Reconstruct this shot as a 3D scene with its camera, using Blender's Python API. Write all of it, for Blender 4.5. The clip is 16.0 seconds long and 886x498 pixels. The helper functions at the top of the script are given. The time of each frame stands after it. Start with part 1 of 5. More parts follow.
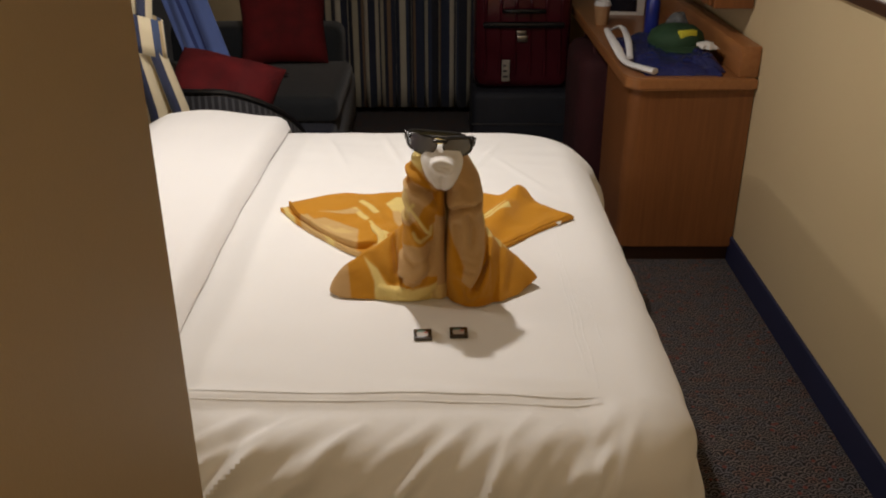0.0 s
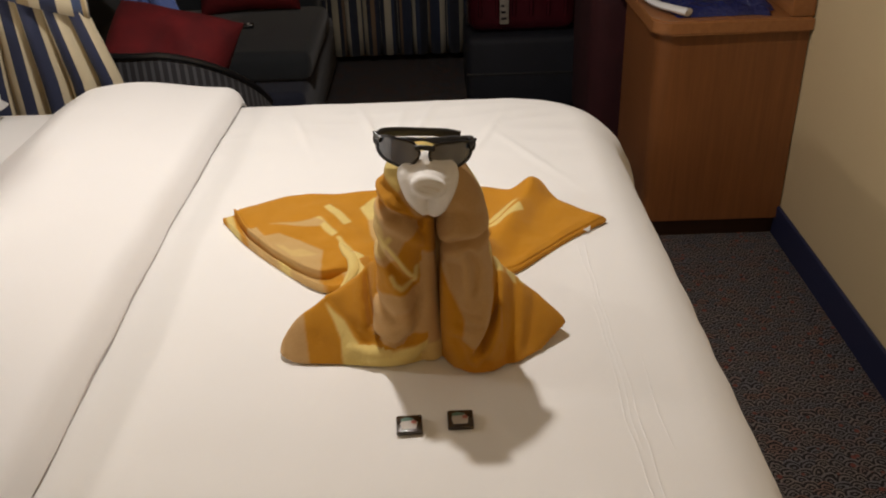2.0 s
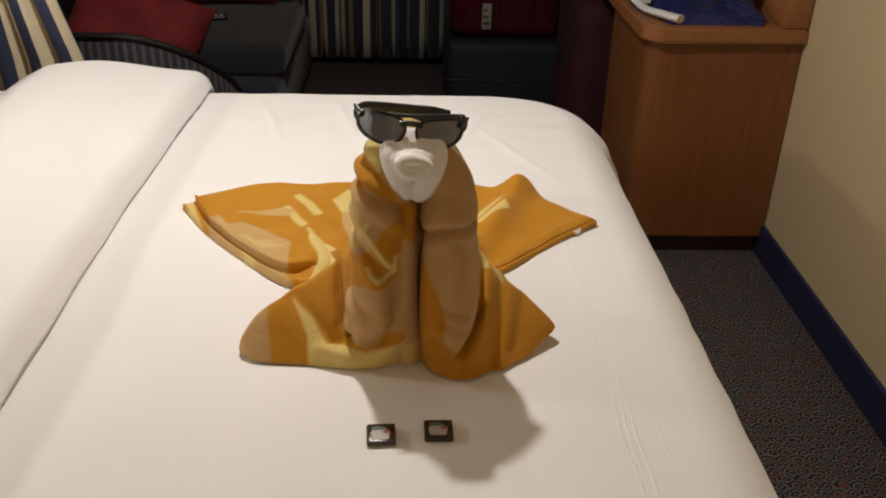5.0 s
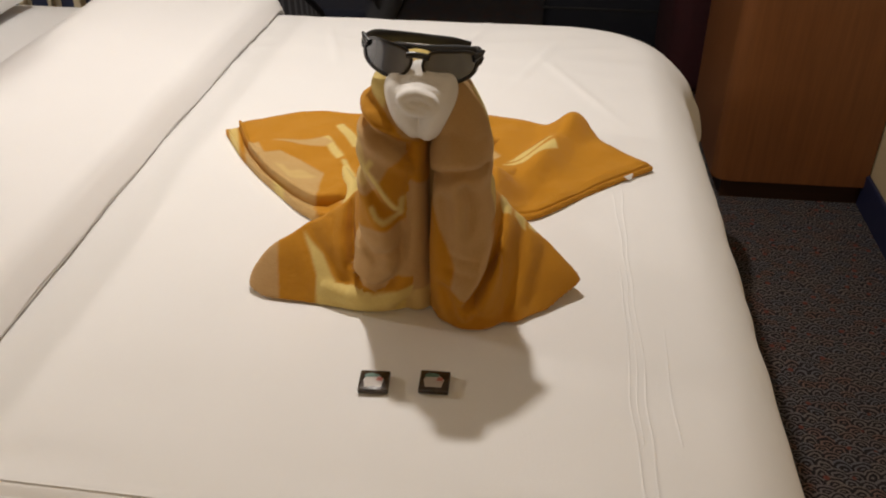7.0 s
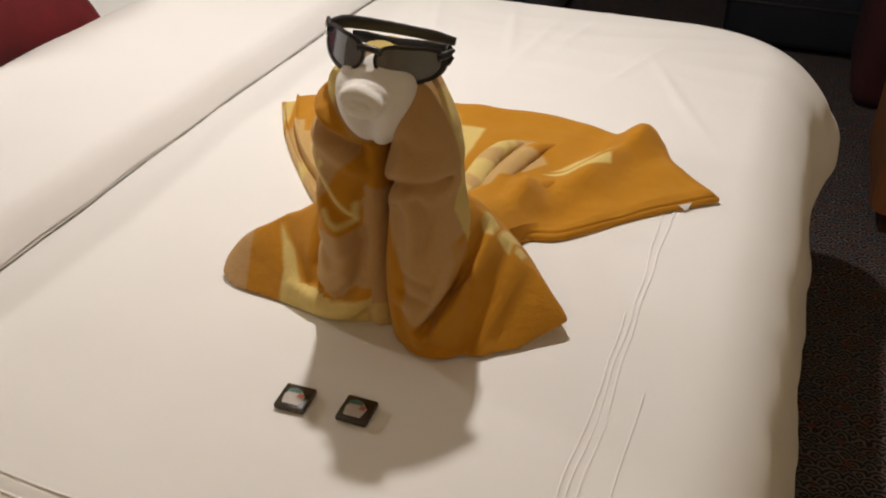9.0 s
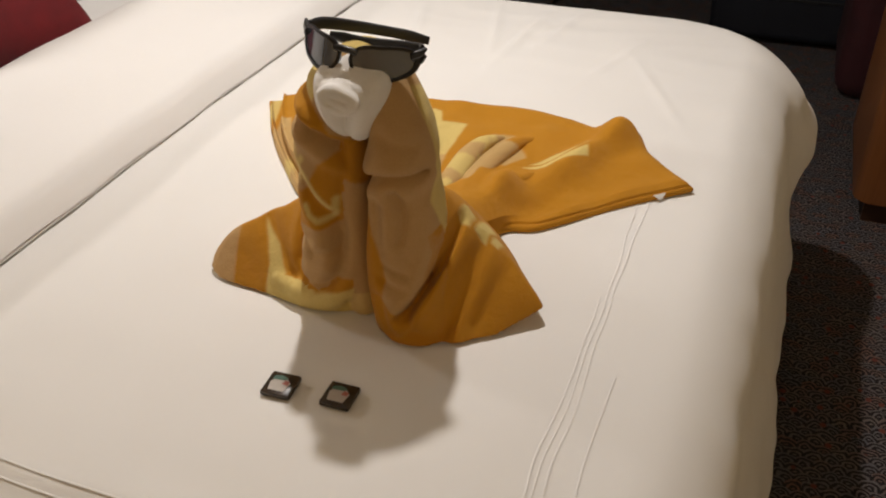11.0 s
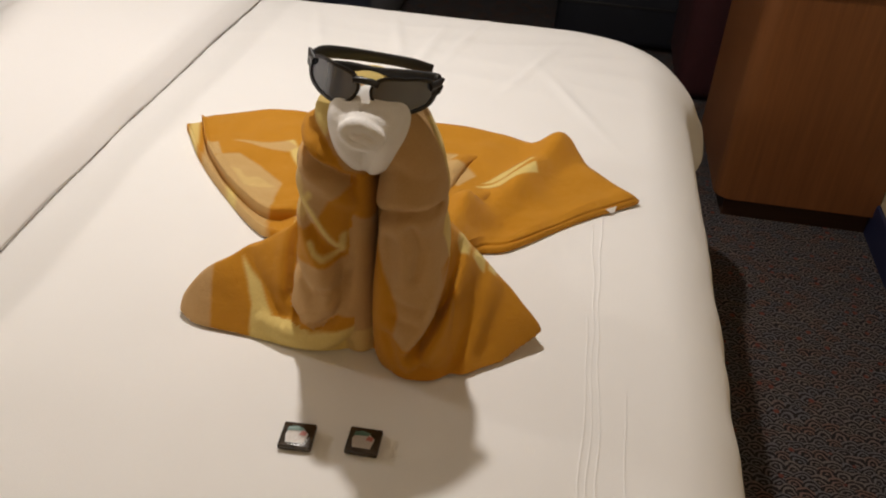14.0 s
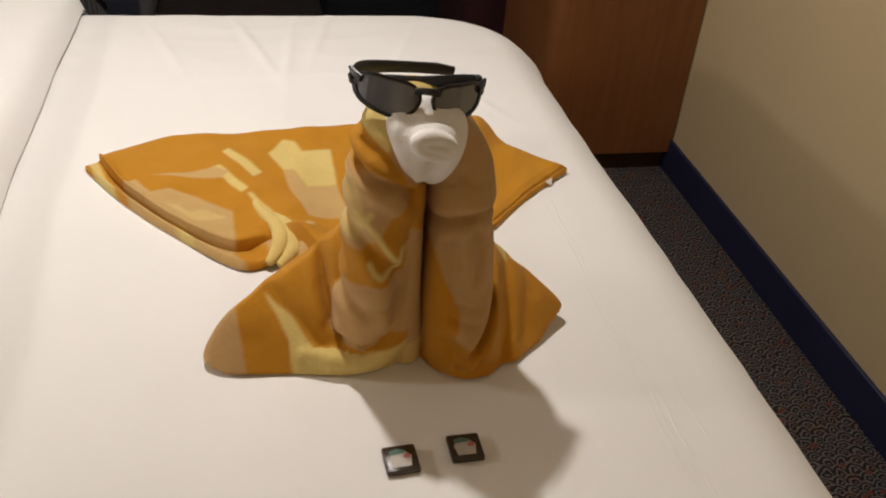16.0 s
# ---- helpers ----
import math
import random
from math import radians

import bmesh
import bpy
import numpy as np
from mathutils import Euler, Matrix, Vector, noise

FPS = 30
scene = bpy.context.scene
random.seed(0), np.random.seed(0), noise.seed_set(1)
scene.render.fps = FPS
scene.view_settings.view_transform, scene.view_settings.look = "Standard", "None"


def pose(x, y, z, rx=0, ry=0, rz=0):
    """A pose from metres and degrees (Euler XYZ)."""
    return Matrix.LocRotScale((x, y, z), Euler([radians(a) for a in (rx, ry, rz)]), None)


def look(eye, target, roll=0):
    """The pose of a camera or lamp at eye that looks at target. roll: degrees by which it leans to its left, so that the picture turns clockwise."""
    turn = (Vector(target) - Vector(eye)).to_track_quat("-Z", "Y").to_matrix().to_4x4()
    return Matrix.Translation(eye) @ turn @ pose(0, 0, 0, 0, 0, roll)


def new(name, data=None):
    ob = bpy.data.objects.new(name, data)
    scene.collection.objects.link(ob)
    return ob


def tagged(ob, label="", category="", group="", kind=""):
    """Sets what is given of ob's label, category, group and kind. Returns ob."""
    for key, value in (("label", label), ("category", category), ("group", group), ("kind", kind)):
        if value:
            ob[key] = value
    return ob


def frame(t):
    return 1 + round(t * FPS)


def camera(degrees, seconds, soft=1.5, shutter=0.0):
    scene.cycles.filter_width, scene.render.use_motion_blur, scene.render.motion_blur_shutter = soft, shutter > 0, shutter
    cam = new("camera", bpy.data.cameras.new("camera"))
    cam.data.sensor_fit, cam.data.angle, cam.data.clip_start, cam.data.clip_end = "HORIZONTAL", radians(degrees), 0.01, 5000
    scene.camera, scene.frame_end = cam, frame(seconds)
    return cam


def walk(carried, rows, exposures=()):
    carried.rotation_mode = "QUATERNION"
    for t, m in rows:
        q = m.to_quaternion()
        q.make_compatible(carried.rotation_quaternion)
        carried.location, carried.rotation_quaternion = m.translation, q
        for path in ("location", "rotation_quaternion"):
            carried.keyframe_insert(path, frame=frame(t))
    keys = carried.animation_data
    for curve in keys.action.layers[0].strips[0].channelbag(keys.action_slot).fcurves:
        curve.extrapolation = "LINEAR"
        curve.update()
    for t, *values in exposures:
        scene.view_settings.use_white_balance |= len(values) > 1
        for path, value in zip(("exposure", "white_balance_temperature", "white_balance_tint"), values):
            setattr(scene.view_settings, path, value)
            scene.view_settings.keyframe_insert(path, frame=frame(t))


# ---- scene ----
cam = camera(53.1, 16.0, 2.0)
METRES, EYE, TILT, LEAN, TURN = 2.0, 1.555, -25.0, 0.0, 0.0
ROWS = [
    (0.0, 0.0, 0.0, 0.0, 0.0, 0.0, 0.0),
    (0.5, 0.0091, 0.0692, 0.0142, -0.97, -2.51, -0.47),
    (1.0, 0.0545, 0.1429, 0.0443, 0.91, -1.81, -1.95),
    (1.5, 0.0533, 0.2094, 0.0613, 1.19, -4.25, -0.02),
    (2.0, 0.0078, 0.2709, 0.0815, -0.11, -4.22, 1.97),
    (2.5, -0.0078, 0.2995, 0.0785, -2.07, -4.54, 2.1),
    (3.0, -0.0133, 0.2992, 0.0646, -4.36, -2.34, 1.36),
    (3.5, -0.0157, 0.3168, 0.0529, -3.22, -2.79, -0.29),
    (4.0, -0.0184, 0.3296, 0.0529, -3.1, -3.04, 0.14),
    (6.5, 0.0447, 0.3429, 0.0745, 2.17, -4.66, -2.76),
    (7.0, 0.062, 0.3706, 0.0685, 5.53, -7.99, -2.87),
    (7.5, 0.0995, 0.3991, 0.0765, 8.74, -7.59, -5.64),
    (8.0, 0.1537, 0.4232, 0.0862, 15.1, -8.94, -8.47),
    (8.5, 0.1711, 0.4469, 0.0921, 17.96, -10.8, -8.45),
    (9.0, 0.1854, 0.4605, 0.0988, 19.77, -11.1, -8.67),
    (9.5, 0.2007, 0.4572, 0.101, 19.79, -10.93, -7.83),
    (12.0, 0.2043, 0.4411, 0.1019, 19.02, -11.49, -8.2),
    (12.5, 0.1818, 0.4452, 0.1058, 17.36, -10.89, -9.74),
    (13.0, 0.1619, 0.4471, 0.1039, 14.29, -10.93, -9.18),
    (13.5, 0.1269, 0.4408, 0.103, 11.18, -10.3, -7.8),
    (14.0, 0.0888, 0.4332, 0.1034, 6.8, -9.8, -6.87),
    (14.5, 0.0415, 0.4242, 0.1039, 2.02, -9.22, -4.66),
    (15.0, 0.0039, 0.428, 0.1021, -2.07, -8.72, -2.54),
    (15.5, -0.04, 0.4377, 0.0988, -7.08, -11.52, -0.04),
    (16.0, -0.0891, 0.4389, 0.1055, -12.29, -10.01, 0.91),
]
walk(cam, [(t, pose(0, 0, EYE, TILT, LEAN, TURN) @ pose(METRES * x, METRES * y, METRES * z, 90 + pitch, roll, yaw)) for t, x, y, z, yaw, pitch, roll in ROWS])

# ---- light ----
world = bpy.data.worlds.new("night")
scene.world = world
world.use_nodes = True
world.node_tree.nodes["Background"].inputs[0].default_value = (0.02, 0.022, 0.03, 1)
world.node_tree.nodes["Background"].inputs[1].default_value = 0.3


def lamp(name, kind, place, target, watts, colour, size, spread=None):
    data = bpy.data.lights.new(name, kind)
    data.energy, data.color = watts, colour
    if kind == "AREA":
        data.shape, data.size = "DISK", size
        if spread:
            data.spread = radians(spread)
    else:
        data.shadow_soft_size = size
    ob = new(name, data)
    ob.matrix_world = look(place, target)
    return ob


WARM = (1.0, 0.925, 0.868)
lamp("ceiling_downlight_beam", "AREA", (-0.26, 2.35, 2.135), (-0.26, 2.35, 0), 18.8, WARM, 0.07)
lamp("bedside_beam", "AREA", (-1.80, 2.05, 1.32), (-0.6, 2.05, 0.75), 8, WARM, 0.16)
lamp("entry_downlight_beam", "AREA", (0.25, -0.55, 2.135), (0.25, -0.55, 0), 9.0, (1.0, 0.77, 0.50), 0.16)

# ---- materials ----


class Nodes:
    """A short way to wire a node material."""

    def __init__(self, name):
        self.mat = bpy.data.materials.new(name)
        self.mat.use_nodes = True
        self.tree = self.mat.node_tree
        self.bsdf = self.tree.nodes["Principled BSDF"]

    def add(self, kind, inputs=(), operation="", bands_direction="", layer_name=""):
        node = self.tree.nodes.new(kind)
        if operation:
            node.operation = operation
        if bands_direction:
            node.bands_direction = bands_direction
        if layer_name:
            node.layer_name = layer_name
        for key, value in dict(inputs).items():
            self.put(node.inputs[key], value)
        return node

    def put(self, socket, value):
        if isinstance(value, bpy.types.NodeSocket):
            self.tree.links.new(value, socket)
        else:
            socket.default_value = value

    def maths(self, op, a, b=0.0, c=0.0):
        node = self.tree.nodes.new("ShaderNodeMath")
        node.operation = op
        for socket, value in zip(node.inputs, (a, b, c)):
            self.put(socket, value)
        return node.outputs[0]

    def mix(self, f, a, b, blend="MIX"):
        node = self.tree.nodes.new("ShaderNodeMix")
        node.data_type, node.blend_type = "RGBA", blend
        for key, value in ((0, f), (6, a), (7, b)):
            if not isinstance(value, bpy.types.NodeSocket) and key:
                value = (*value[:3], 1)
            self.put(node.inputs[key], value)
        return node.outputs[2]

    def coords(self, scale=(1, 1, 1), kind="Object", turn=(0, 0, 0)):
        tc = self.add("ShaderNodeTexCoord")
        mp = self.add("ShaderNodeMapping", {"Vector": tc.outputs[kind], "Scale": scale, "Rotation": turn})
        return mp.outputs[0]

    def noise(self, vector, scale, detail=3.0, rough=0.5):
        n = self.add("ShaderNodeTexNoise", {"Vector": vector, "Scale": scale, "Detail": detail, "Roughness": rough})
        return n.outputs[0]

    def ramp(self, f, stops):
        node = self.add("ShaderNodeValToRGB", {"Fac": f})
        e = node.color_ramp.elements
        while len(e) < len(stops):
            e.new(0.5)
        for k, (p, c) in zip(e, stops):
            k.position, k.color = p, (*c, 1)
        return node.outputs[0]

    def bump(self, height, strength, distance):
        b = self.add("ShaderNodeBump", {"Height": height, "Strength": strength, "Distance": distance})
        self.put(self.bsdf.inputs["Normal"], b.outputs[0])

    def done(self, colour=None, rough=0.6, metal=0.0, **more):
        if colour is not None:
            self.put(self.bsdf.inputs["Base Color"], colour if isinstance(colour, bpy.types.NodeSocket) else (*colour, 1))
        self.put(self.bsdf.inputs["Roughness"], rough)
        self.put(self.bsdf.inputs["Metallic"], metal)
        for key, value in more.items():
            self.put(self.bsdf.inputs[key.replace("_", " ")], value)
        return self.mat


def mottled(name, a, b, scale, rough=0.6, grain=400.0, relief=0.2, depth=0.001, metal=0.0, **more):
    """Two tones in soft patches, with a fine grain."""
    n = Nodes(name)
    v = n.coords()
    big, fine = n.noise(v, scale, 4.0), n.noise(v, grain, 2.0)
    n.bump(fine, relief, depth)
    return n.done(n.mix(n.ramp(n.maths("ADD", n.maths("MULTIPLY", big, 0.75), n.maths("MULTIPLY", fine, 0.25)), [(0.3, (0, 0, 0)), (0.7, (1, 1, 1))]), a, b), rough, metal, **more)


def woven(name, a, b, threads, rough=0.9, relief=0.35, wrinkle=0.0, wrinkle_scale=5.0, sheen=0.2):
    """Cloth: a fine weave of threads, with soft tone patches and, if wanted, creases."""
    n = Nodes(name)
    v = n.coords()
    w1 = n.add("ShaderNodeTexWave", {"Vector": v, "Scale": threads, "Distortion": 0.6}, bands_direction="X").outputs[1]
    w2 = n.add("ShaderNodeTexWave", {"Vector": v, "Scale": threads, "Distortion": 0.6}, bands_direction="Y").outputs[1]
    tone = n.noise(v, 6.0, 4.0)
    h = n.maths("MULTIPLY", n.maths("ADD", w1, w2), 0.0002)
    if wrinkle:
        c = n.noise(v, wrinkle_scale, 5.0, 0.55)
        h = n.maths("ADD", h, n.maths("MULTIPLY", c, wrinkle))
    n.bump(h, relief, 1.0)
    return n.done(n.mix(tone, a, b), rough, 0.0, Sheen_Weight=sheen)


def wood(name, a, b, along="z", rough=0.35):
    """Veneer with a fine long grain."""
    n = Nodes(name)
    s = {"x": (0.6, 14, 14), "y": (14, 0.6, 14), "z": (14, 14, 0.6)}[along]
    v = n.coords(s)
    g = n.noise(v, 5.0, 8.0, 0.65)
    soft = n.noise(n.coords(), 2.2, 3.0)
    f = n.maths("ADD", n.maths("MULTIPLY", g, 0.8), n.maths("MULTIPLY", soft, 0.3))
    n.bump(g, 0.08, 0.001)
    return n.done(n.ramp(f, [(0.3, a), (0.75, b)]), rough)


def stripes(name, colours, width, key="UV", rough=0.9):
    """Striped cloth: bands of the given (share, colour) across the cloth's own width."""
    n = Nodes(name)
    tc = n.add("ShaderNodeTexCoord")
    xyz = n.add("ShaderNodeSeparateXYZ", {"Vector": tc.outputs[key]})
    f = n.maths("FRACT", n.maths("DIVIDE", xyz.outputs[0], width))
    node = n.add("ShaderNodeValToRGB", {"Fac": f})
    node.color_ramp.interpolation = "CONSTANT"
    e, at = node.color_ramp.elements, 0.0
    while len(e) < len(colours):
        e.new(0.99)
    total = sum(s for s, _ in colours)
    for k, (share, c) in zip(e, colours):
        k.position, k.color = at / total, (*c, 1)
        at += share
    v = n.coords()
    n.bump(n.noise(v, 900.0, 2.0), 0.25, 0.001)
    dirt = n.noise(v, 9.0, 3.0)
    return n.done(n.mix(n.maths("MULTIPLY", dirt, 0.25), node.outputs[0], (0.05, 0.05, 0.06)), rough, 0.0, Sheen_Weight=0.1)


M = {}
M["linen"] = woven("white_linen", (0.80, 0.79, 0.77), (0.83, 0.825, 0.81), 420, 0.85, 0.25, 0.006, 9.0)
M["linen_top"] = woven("white_turned_sheet", (0.80, 0.79, 0.775), (0.83, 0.82, 0.81), 420, 0.85, 0.25, 0.003, 3.0)
M["terry"] = mottled("white_terry", (0.77, 0.755, 0.72), (0.86, 0.845, 0.82), 30, 0.95, 500, 0.45, 0.002, Sheen_Weight=0.3)
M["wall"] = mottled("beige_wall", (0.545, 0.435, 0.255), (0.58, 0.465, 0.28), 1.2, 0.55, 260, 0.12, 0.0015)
# entry corner: darker copy of the wall beige, its shade put into the colour
M["wall_entry"] = mottled("beige_wall_shaded", (0.34, 0.245, 0.128), (0.365, 0.265, 0.14), 1.2, 0.5, 260, 0.12, 0.0015)
M["ceiling"] = mottled("cream_ceiling", (0.80, 0.76, 0.68), (0.84, 0.80, 0.72), 1.5, 0.6)
M["skirting"] = mottled("navy_skirting", (0.010, 0.013, 0.045), (0.015, 0.019, 0.06), 5, 0.55, 300)
M["desk"] = wood("cherry_veneer", (0.145, 0.052, 0.016), (0.23, 0.088, 0.028))
M["desk_top"] = wood("cherry_top", (0.23, 0.092, 0.030), (0.34, 0.145, 0.052), "y", 0.3)
M["desk_dark"] = wood("dark_plinth", (0.035, 0.014, 0.006), (0.06, 0.025, 0.01), "x", 0.5)
M["sofa"] = woven("dark_slate_upholstery", (0.013, 0.016, 0.020), (0.021, 0.025, 0.030), 160, 0.9, 0.5)
M["sofa_navy"] = woven("navy_upholstery", (0.010, 0.013, 0.028), (0.016, 0.02, 0.04), 160, 0.9, 0.5)
M["crimson"] = mottled("crimson_velvet", (0.085, 0.0015, 0.004), (0.17, 0.004, 0.007), 14, 0.85, 500, 0.5, 0.003)
M["maroon"] = mottled("maroon_gloss_shell", (0.040, 0.004, 0.008), (0.065, 0.008, 0.014), 6, 0.14, 500, 0.08)
M["maroon_cloth"] = mottled("maroon_cloth", (0.028, 0.002, 0.004), (0.045, 0.004, 0.007), 9, 0.85, 500, 0.4)
M["navy_case"] = mottled("navy_nylon", (0.004, 0.005, 0.010), (0.007, 0.009, 0.016), 9, 0.75, 600, 0.4)
M["black"] = mottled("black_plastic", (0.008, 0.008, 0.009), (0.014, 0.014, 0.015), 20, 0.28, 500, 0.05)
M["matt_black"] = mottled("matt_black_rubber", (0.010, 0.010, 0.011), (0.018, 0.018, 0.02), 20, 0.5, 500, 0.1)
M["bag"] = mottled("navy_film", (0.010, 0.014, 0.075), (0.02, 0.028, 0.12), 14, 0.25, 60, 0.8, 0.01)
M["white_plastic"] = mottled("white_plastic", (0.62, 0.62, 0.62), (0.72, 0.72, 0.72), 12, 0.4, 80, 0.5, 0.004)
M["tag"] = mottled("grey_tag", (0.20, 0.18, 0.15), (0.28, 0.25, 0.21), 60, 0.6)
M["gloss"] = mottled("gloss_black", (0.006, 0.006, 0.007), (0.010, 0.010, 0.011), 20, 0.10, 500, 0.03)
M["clear_film"] = mottled("grey_film", (0.10, 0.105, 0.11), (0.17, 0.175, 0.18), 30, 0.25, 60, 0.8, 0.01)
M["paper"] = mottled("white_paper", (0.6, 0.58, 0.55), (0.68, 0.66, 0.62), 10, 0.7)
M["green"] = mottled("green_cloth", (0.008, 0.035, 0.012), (0.016, 0.055, 0.02), 16, 0.8, 500, 0.4)
M["yellow"] = mottled("yellow_print", (0.55, 0.50, 0.03), (0.62, 0.56, 0.05), 30, 0.5)
M["blue"] = mottled("blue_plastic", (0.012, 0.022, 0.19), (0.02, 0.034, 0.25), 12, 0.3)
M["blue_cloth"] = stripes("blue_striped_cloth", [(5, (0.12, 0.19, 0.50)), (1, (0.03, 0.05, 0.18)), (2, (0.09, 0.15, 0.42)), (1, (0.03, 0.05, 0.18)), (4, (0.12, 0.19, 0.50))], 0.22)
M["steel"] = mottled("brushed_steel", (0.4, 0.39, 0.37), (0.5, 0.49, 0.47), 20, 0.3, 600, 0.05, 0.001, 1.0)
M["curtain"] = stripes("window_curtain_stripes", [(5, (0.54, 0.50, 0.40)), (6, (0.016, 0.022, 0.045)), (5, (0.50, 0.46, 0.36)), (3, (0.03, 0.045, 0.09)), (7, (0.014, 0.017, 0.03)), (5, (0.42, 0.38, 0.28)), (3, (0.018, 0.022, 0.04)), (3, (0.22, 0.14, 0.08)), (8, (0.02, 0.03, 0.065))], 0.25)
M["drape"] = stripes("cabin_curtain_stripes", [(6, (0.72, 0.63, 0.43)), (5, (0.05, 0.08, 0.17)), (3, (0.50, 0.38, 0.20)), (3, (0.72, 0.63, 0.43)), (5, (0.025, 0.035, 0.085))], 0.19)
M["ribbed"] = stripes("charcoal_ribbed_stripes", [(3, (0.018, 0.018, 0.022)), (2, (0.075, 0.075, 0.085))], 0.030)

# carpet: dark ground, small pale arcs and red flecks
n = Nodes("patterned_carpet")
v = n.coords()
wob = n.add("ShaderNodeVectorMath", {0: n.add("ShaderNodeTexNoise", {"Vector": v, "Scale": 22.0}).outputs[1]}, operation="SCALE")
wob.inputs["Scale"].default_value = 0.030
xyz = n.add("ShaderNodeSeparateXYZ", {"Vector": n.add("ShaderNodeVectorMath", {0: v, 1: wob.outputs[0]}, operation="ADD").outputs[0]})
up = n.maths("MULTIPLY", xyz.outputs[1], 44.0)
line = n.maths("FLOOR", up)
over = n.maths("MULTIPLY_ADD", line, 0.5, n.maths("MULTIPLY", xyz.outputs[0], 29.0))
fan_x, fan_y = n.maths("SUBTRACT", n.maths("FRACT", over), 0.5), n.maths("FRACT", up)
far = n.maths("SQRT", n.maths("ADD", n.maths("MULTIPLY", fan_x, fan_x), n.maths("MULTIPLY", n.maths("MULTIPLY", fan_y, fan_y), 0.45)))
cells = n.add("ShaderNodeTexWhiteNoise", {"Vector": n.add("ShaderNodeCombineXYZ", {0: n.maths("FLOOR", over), 1: line}).outputs[0]})
ring = n.maths("SINE", n.maths("MULTIPLY", far, 23.0))
fleck = n.noise(v, 260.0, 2.0)
arc = n.ramp(n.maths("ADD", n.maths("MULTIPLY", ring, 0.40), n.maths("MULTIPLY", n.noise(v, 130.0, 3.0, 0.7), 1.15)), [(0.57, (0, 0, 0)), (0.70, (1, 1, 1))])
tone = n.ramp(n.add("ShaderNodeSeparateColor", {"Color": cells.outputs[1]}).outputs[0], [(0.0, (0.098, 0.096, 0.108)), (0.35, (0.140, 0.112, 0.098)), (0.62, (0.100, 0.098, 0.108)), (0.80, (0.150, 0.085, 0.066)), (1.0, (0.125, 0.104, 0.10))])
dots = n.add("ShaderNodeTexVoronoi", {"Vector": v, "Scale": 36.0, "Randomness": 0.8})
red = n.ramp(dots.outputs["Distance"], [(0.20, (1, 1, 1)), (0.28, (0, 0, 0))])
pick = n.maths("GREATER_THAN", n.add("ShaderNodeSeparateColor", {"Color": dots.outputs["Color"]}).outputs[1], 0.60)
c = n.mix(arc, (0.006, 0.004, 0.005), tone)
c = n.mix(n.maths("MULTIPLY", red, pick), c, (0.13, 0.032, 0.022))
n.bump(fleck, 0.7, 0.004)
M["carpet"] = n.done(c, 0.95)

# printed beach towel: the dyes stand in the mesh's own colour layer
n = Nodes("printed_towel")
dye = n.add("ShaderNodeVertexColor", layer_name="dye").outputs[0]
v = n.coords()
pile, worn, loops = n.noise(v, 1100.0, 2.0), n.noise(v, 45.0, 4.0), n.noise(v, 420.0, 3.0, 0.7)
n.bump(n.maths("ADD", n.maths("ADD", n.maths("MULTIPLY", pile, 0.0010), n.maths("MULTIPLY", loops, 0.0016)), n.maths("MULTIPLY", worn, 0.004)), 0.75, 1.0)
tone = n.maths("ADD", n.maths("MULTIPLY", n.ramp(loops, [(0.30, (0, 0, 0)), (0.70, (1, 1, 1))]), 0.34), n.maths("MULTIPLY", worn, 0.30))
M["towel"] = n.done(n.mix(tone, dye, n.mix(0.45, dye, (0.26, 0.115, 0.008))), 0.97, 0.0, Sheen_Weight=0.06)

# mirrored grey lenses
n = Nodes("mirror_lens")
M["lens"] = n.done((0.062, 0.082, 0.120), 0.08, 0.0, Specular_IOR_Level=1.0, IOR=1.9)
n = Nodes("lamp_glass")
M["glow"] = n.done((0.9, 0.85, 0.75), 0.4, 0.0, Emission_Color=(1, 0.85, 0.62, 1), Emission_Strength=6.0)
n = Nodes("night_glass")
M["glass"] = n.done((0.01, 0.012, 0.02), 0.04)

# ---- building helpers ----


def thing(name, at=(0, 0, 0), turn=0.0):
    ob = new(name)
    ob.matrix_world = pose(*at, 0, 0, turn)
    return ob


def mesh_of(name, bm, material, smooth=True):
    bmesh.ops.recalc_face_normals(bm, faces=bm.faces)
    me = bpy.data.meshes.new(name)
    bm.to_mesh(me)
    bm.free()
    for m in material if isinstance(material, (list, tuple)) else [material]:
        me.materials.append(m)
    if smooth:
        me.polygons.foreach_set("use_smooth", [True] * len(me.polygons))
        me.set_sharp_from_angle(angle=radians(42))
    return me


def part(name, bm, material, parent=None, label="", smooth=True):
    """One mesh object, under a thing or a part if one is given."""
    ob = new(name, mesh_of(name, bm, material, smooth))
    if parent:
        ob.parent = parent
    if label:
        tagged(ob, label)
    return ob


def box(x0, x1, y0, y1, z0, z1, bevel=0.0, seg=2, bm=None):
    bm = bm or bmesh.new()
    got = bmesh.ops.create_cube(bm, size=1.0)["verts"]
    for w in got:
        w.co = Vector(((x0 + x1) / 2 + w.co.x * (x1 - x0), (y0 + y1) / 2 + w.co.y * (y1 - y0), (z0 + z1) / 2 + w.co.z * (z1 - z0)))
    if bevel:
        edges = list({e for w in got for e in w.link_edges})
        bmesh.ops.bevel(bm, geom=edges, offset=bevel, segments=seg, affect="EDGES", profile=0.5)
    return bm


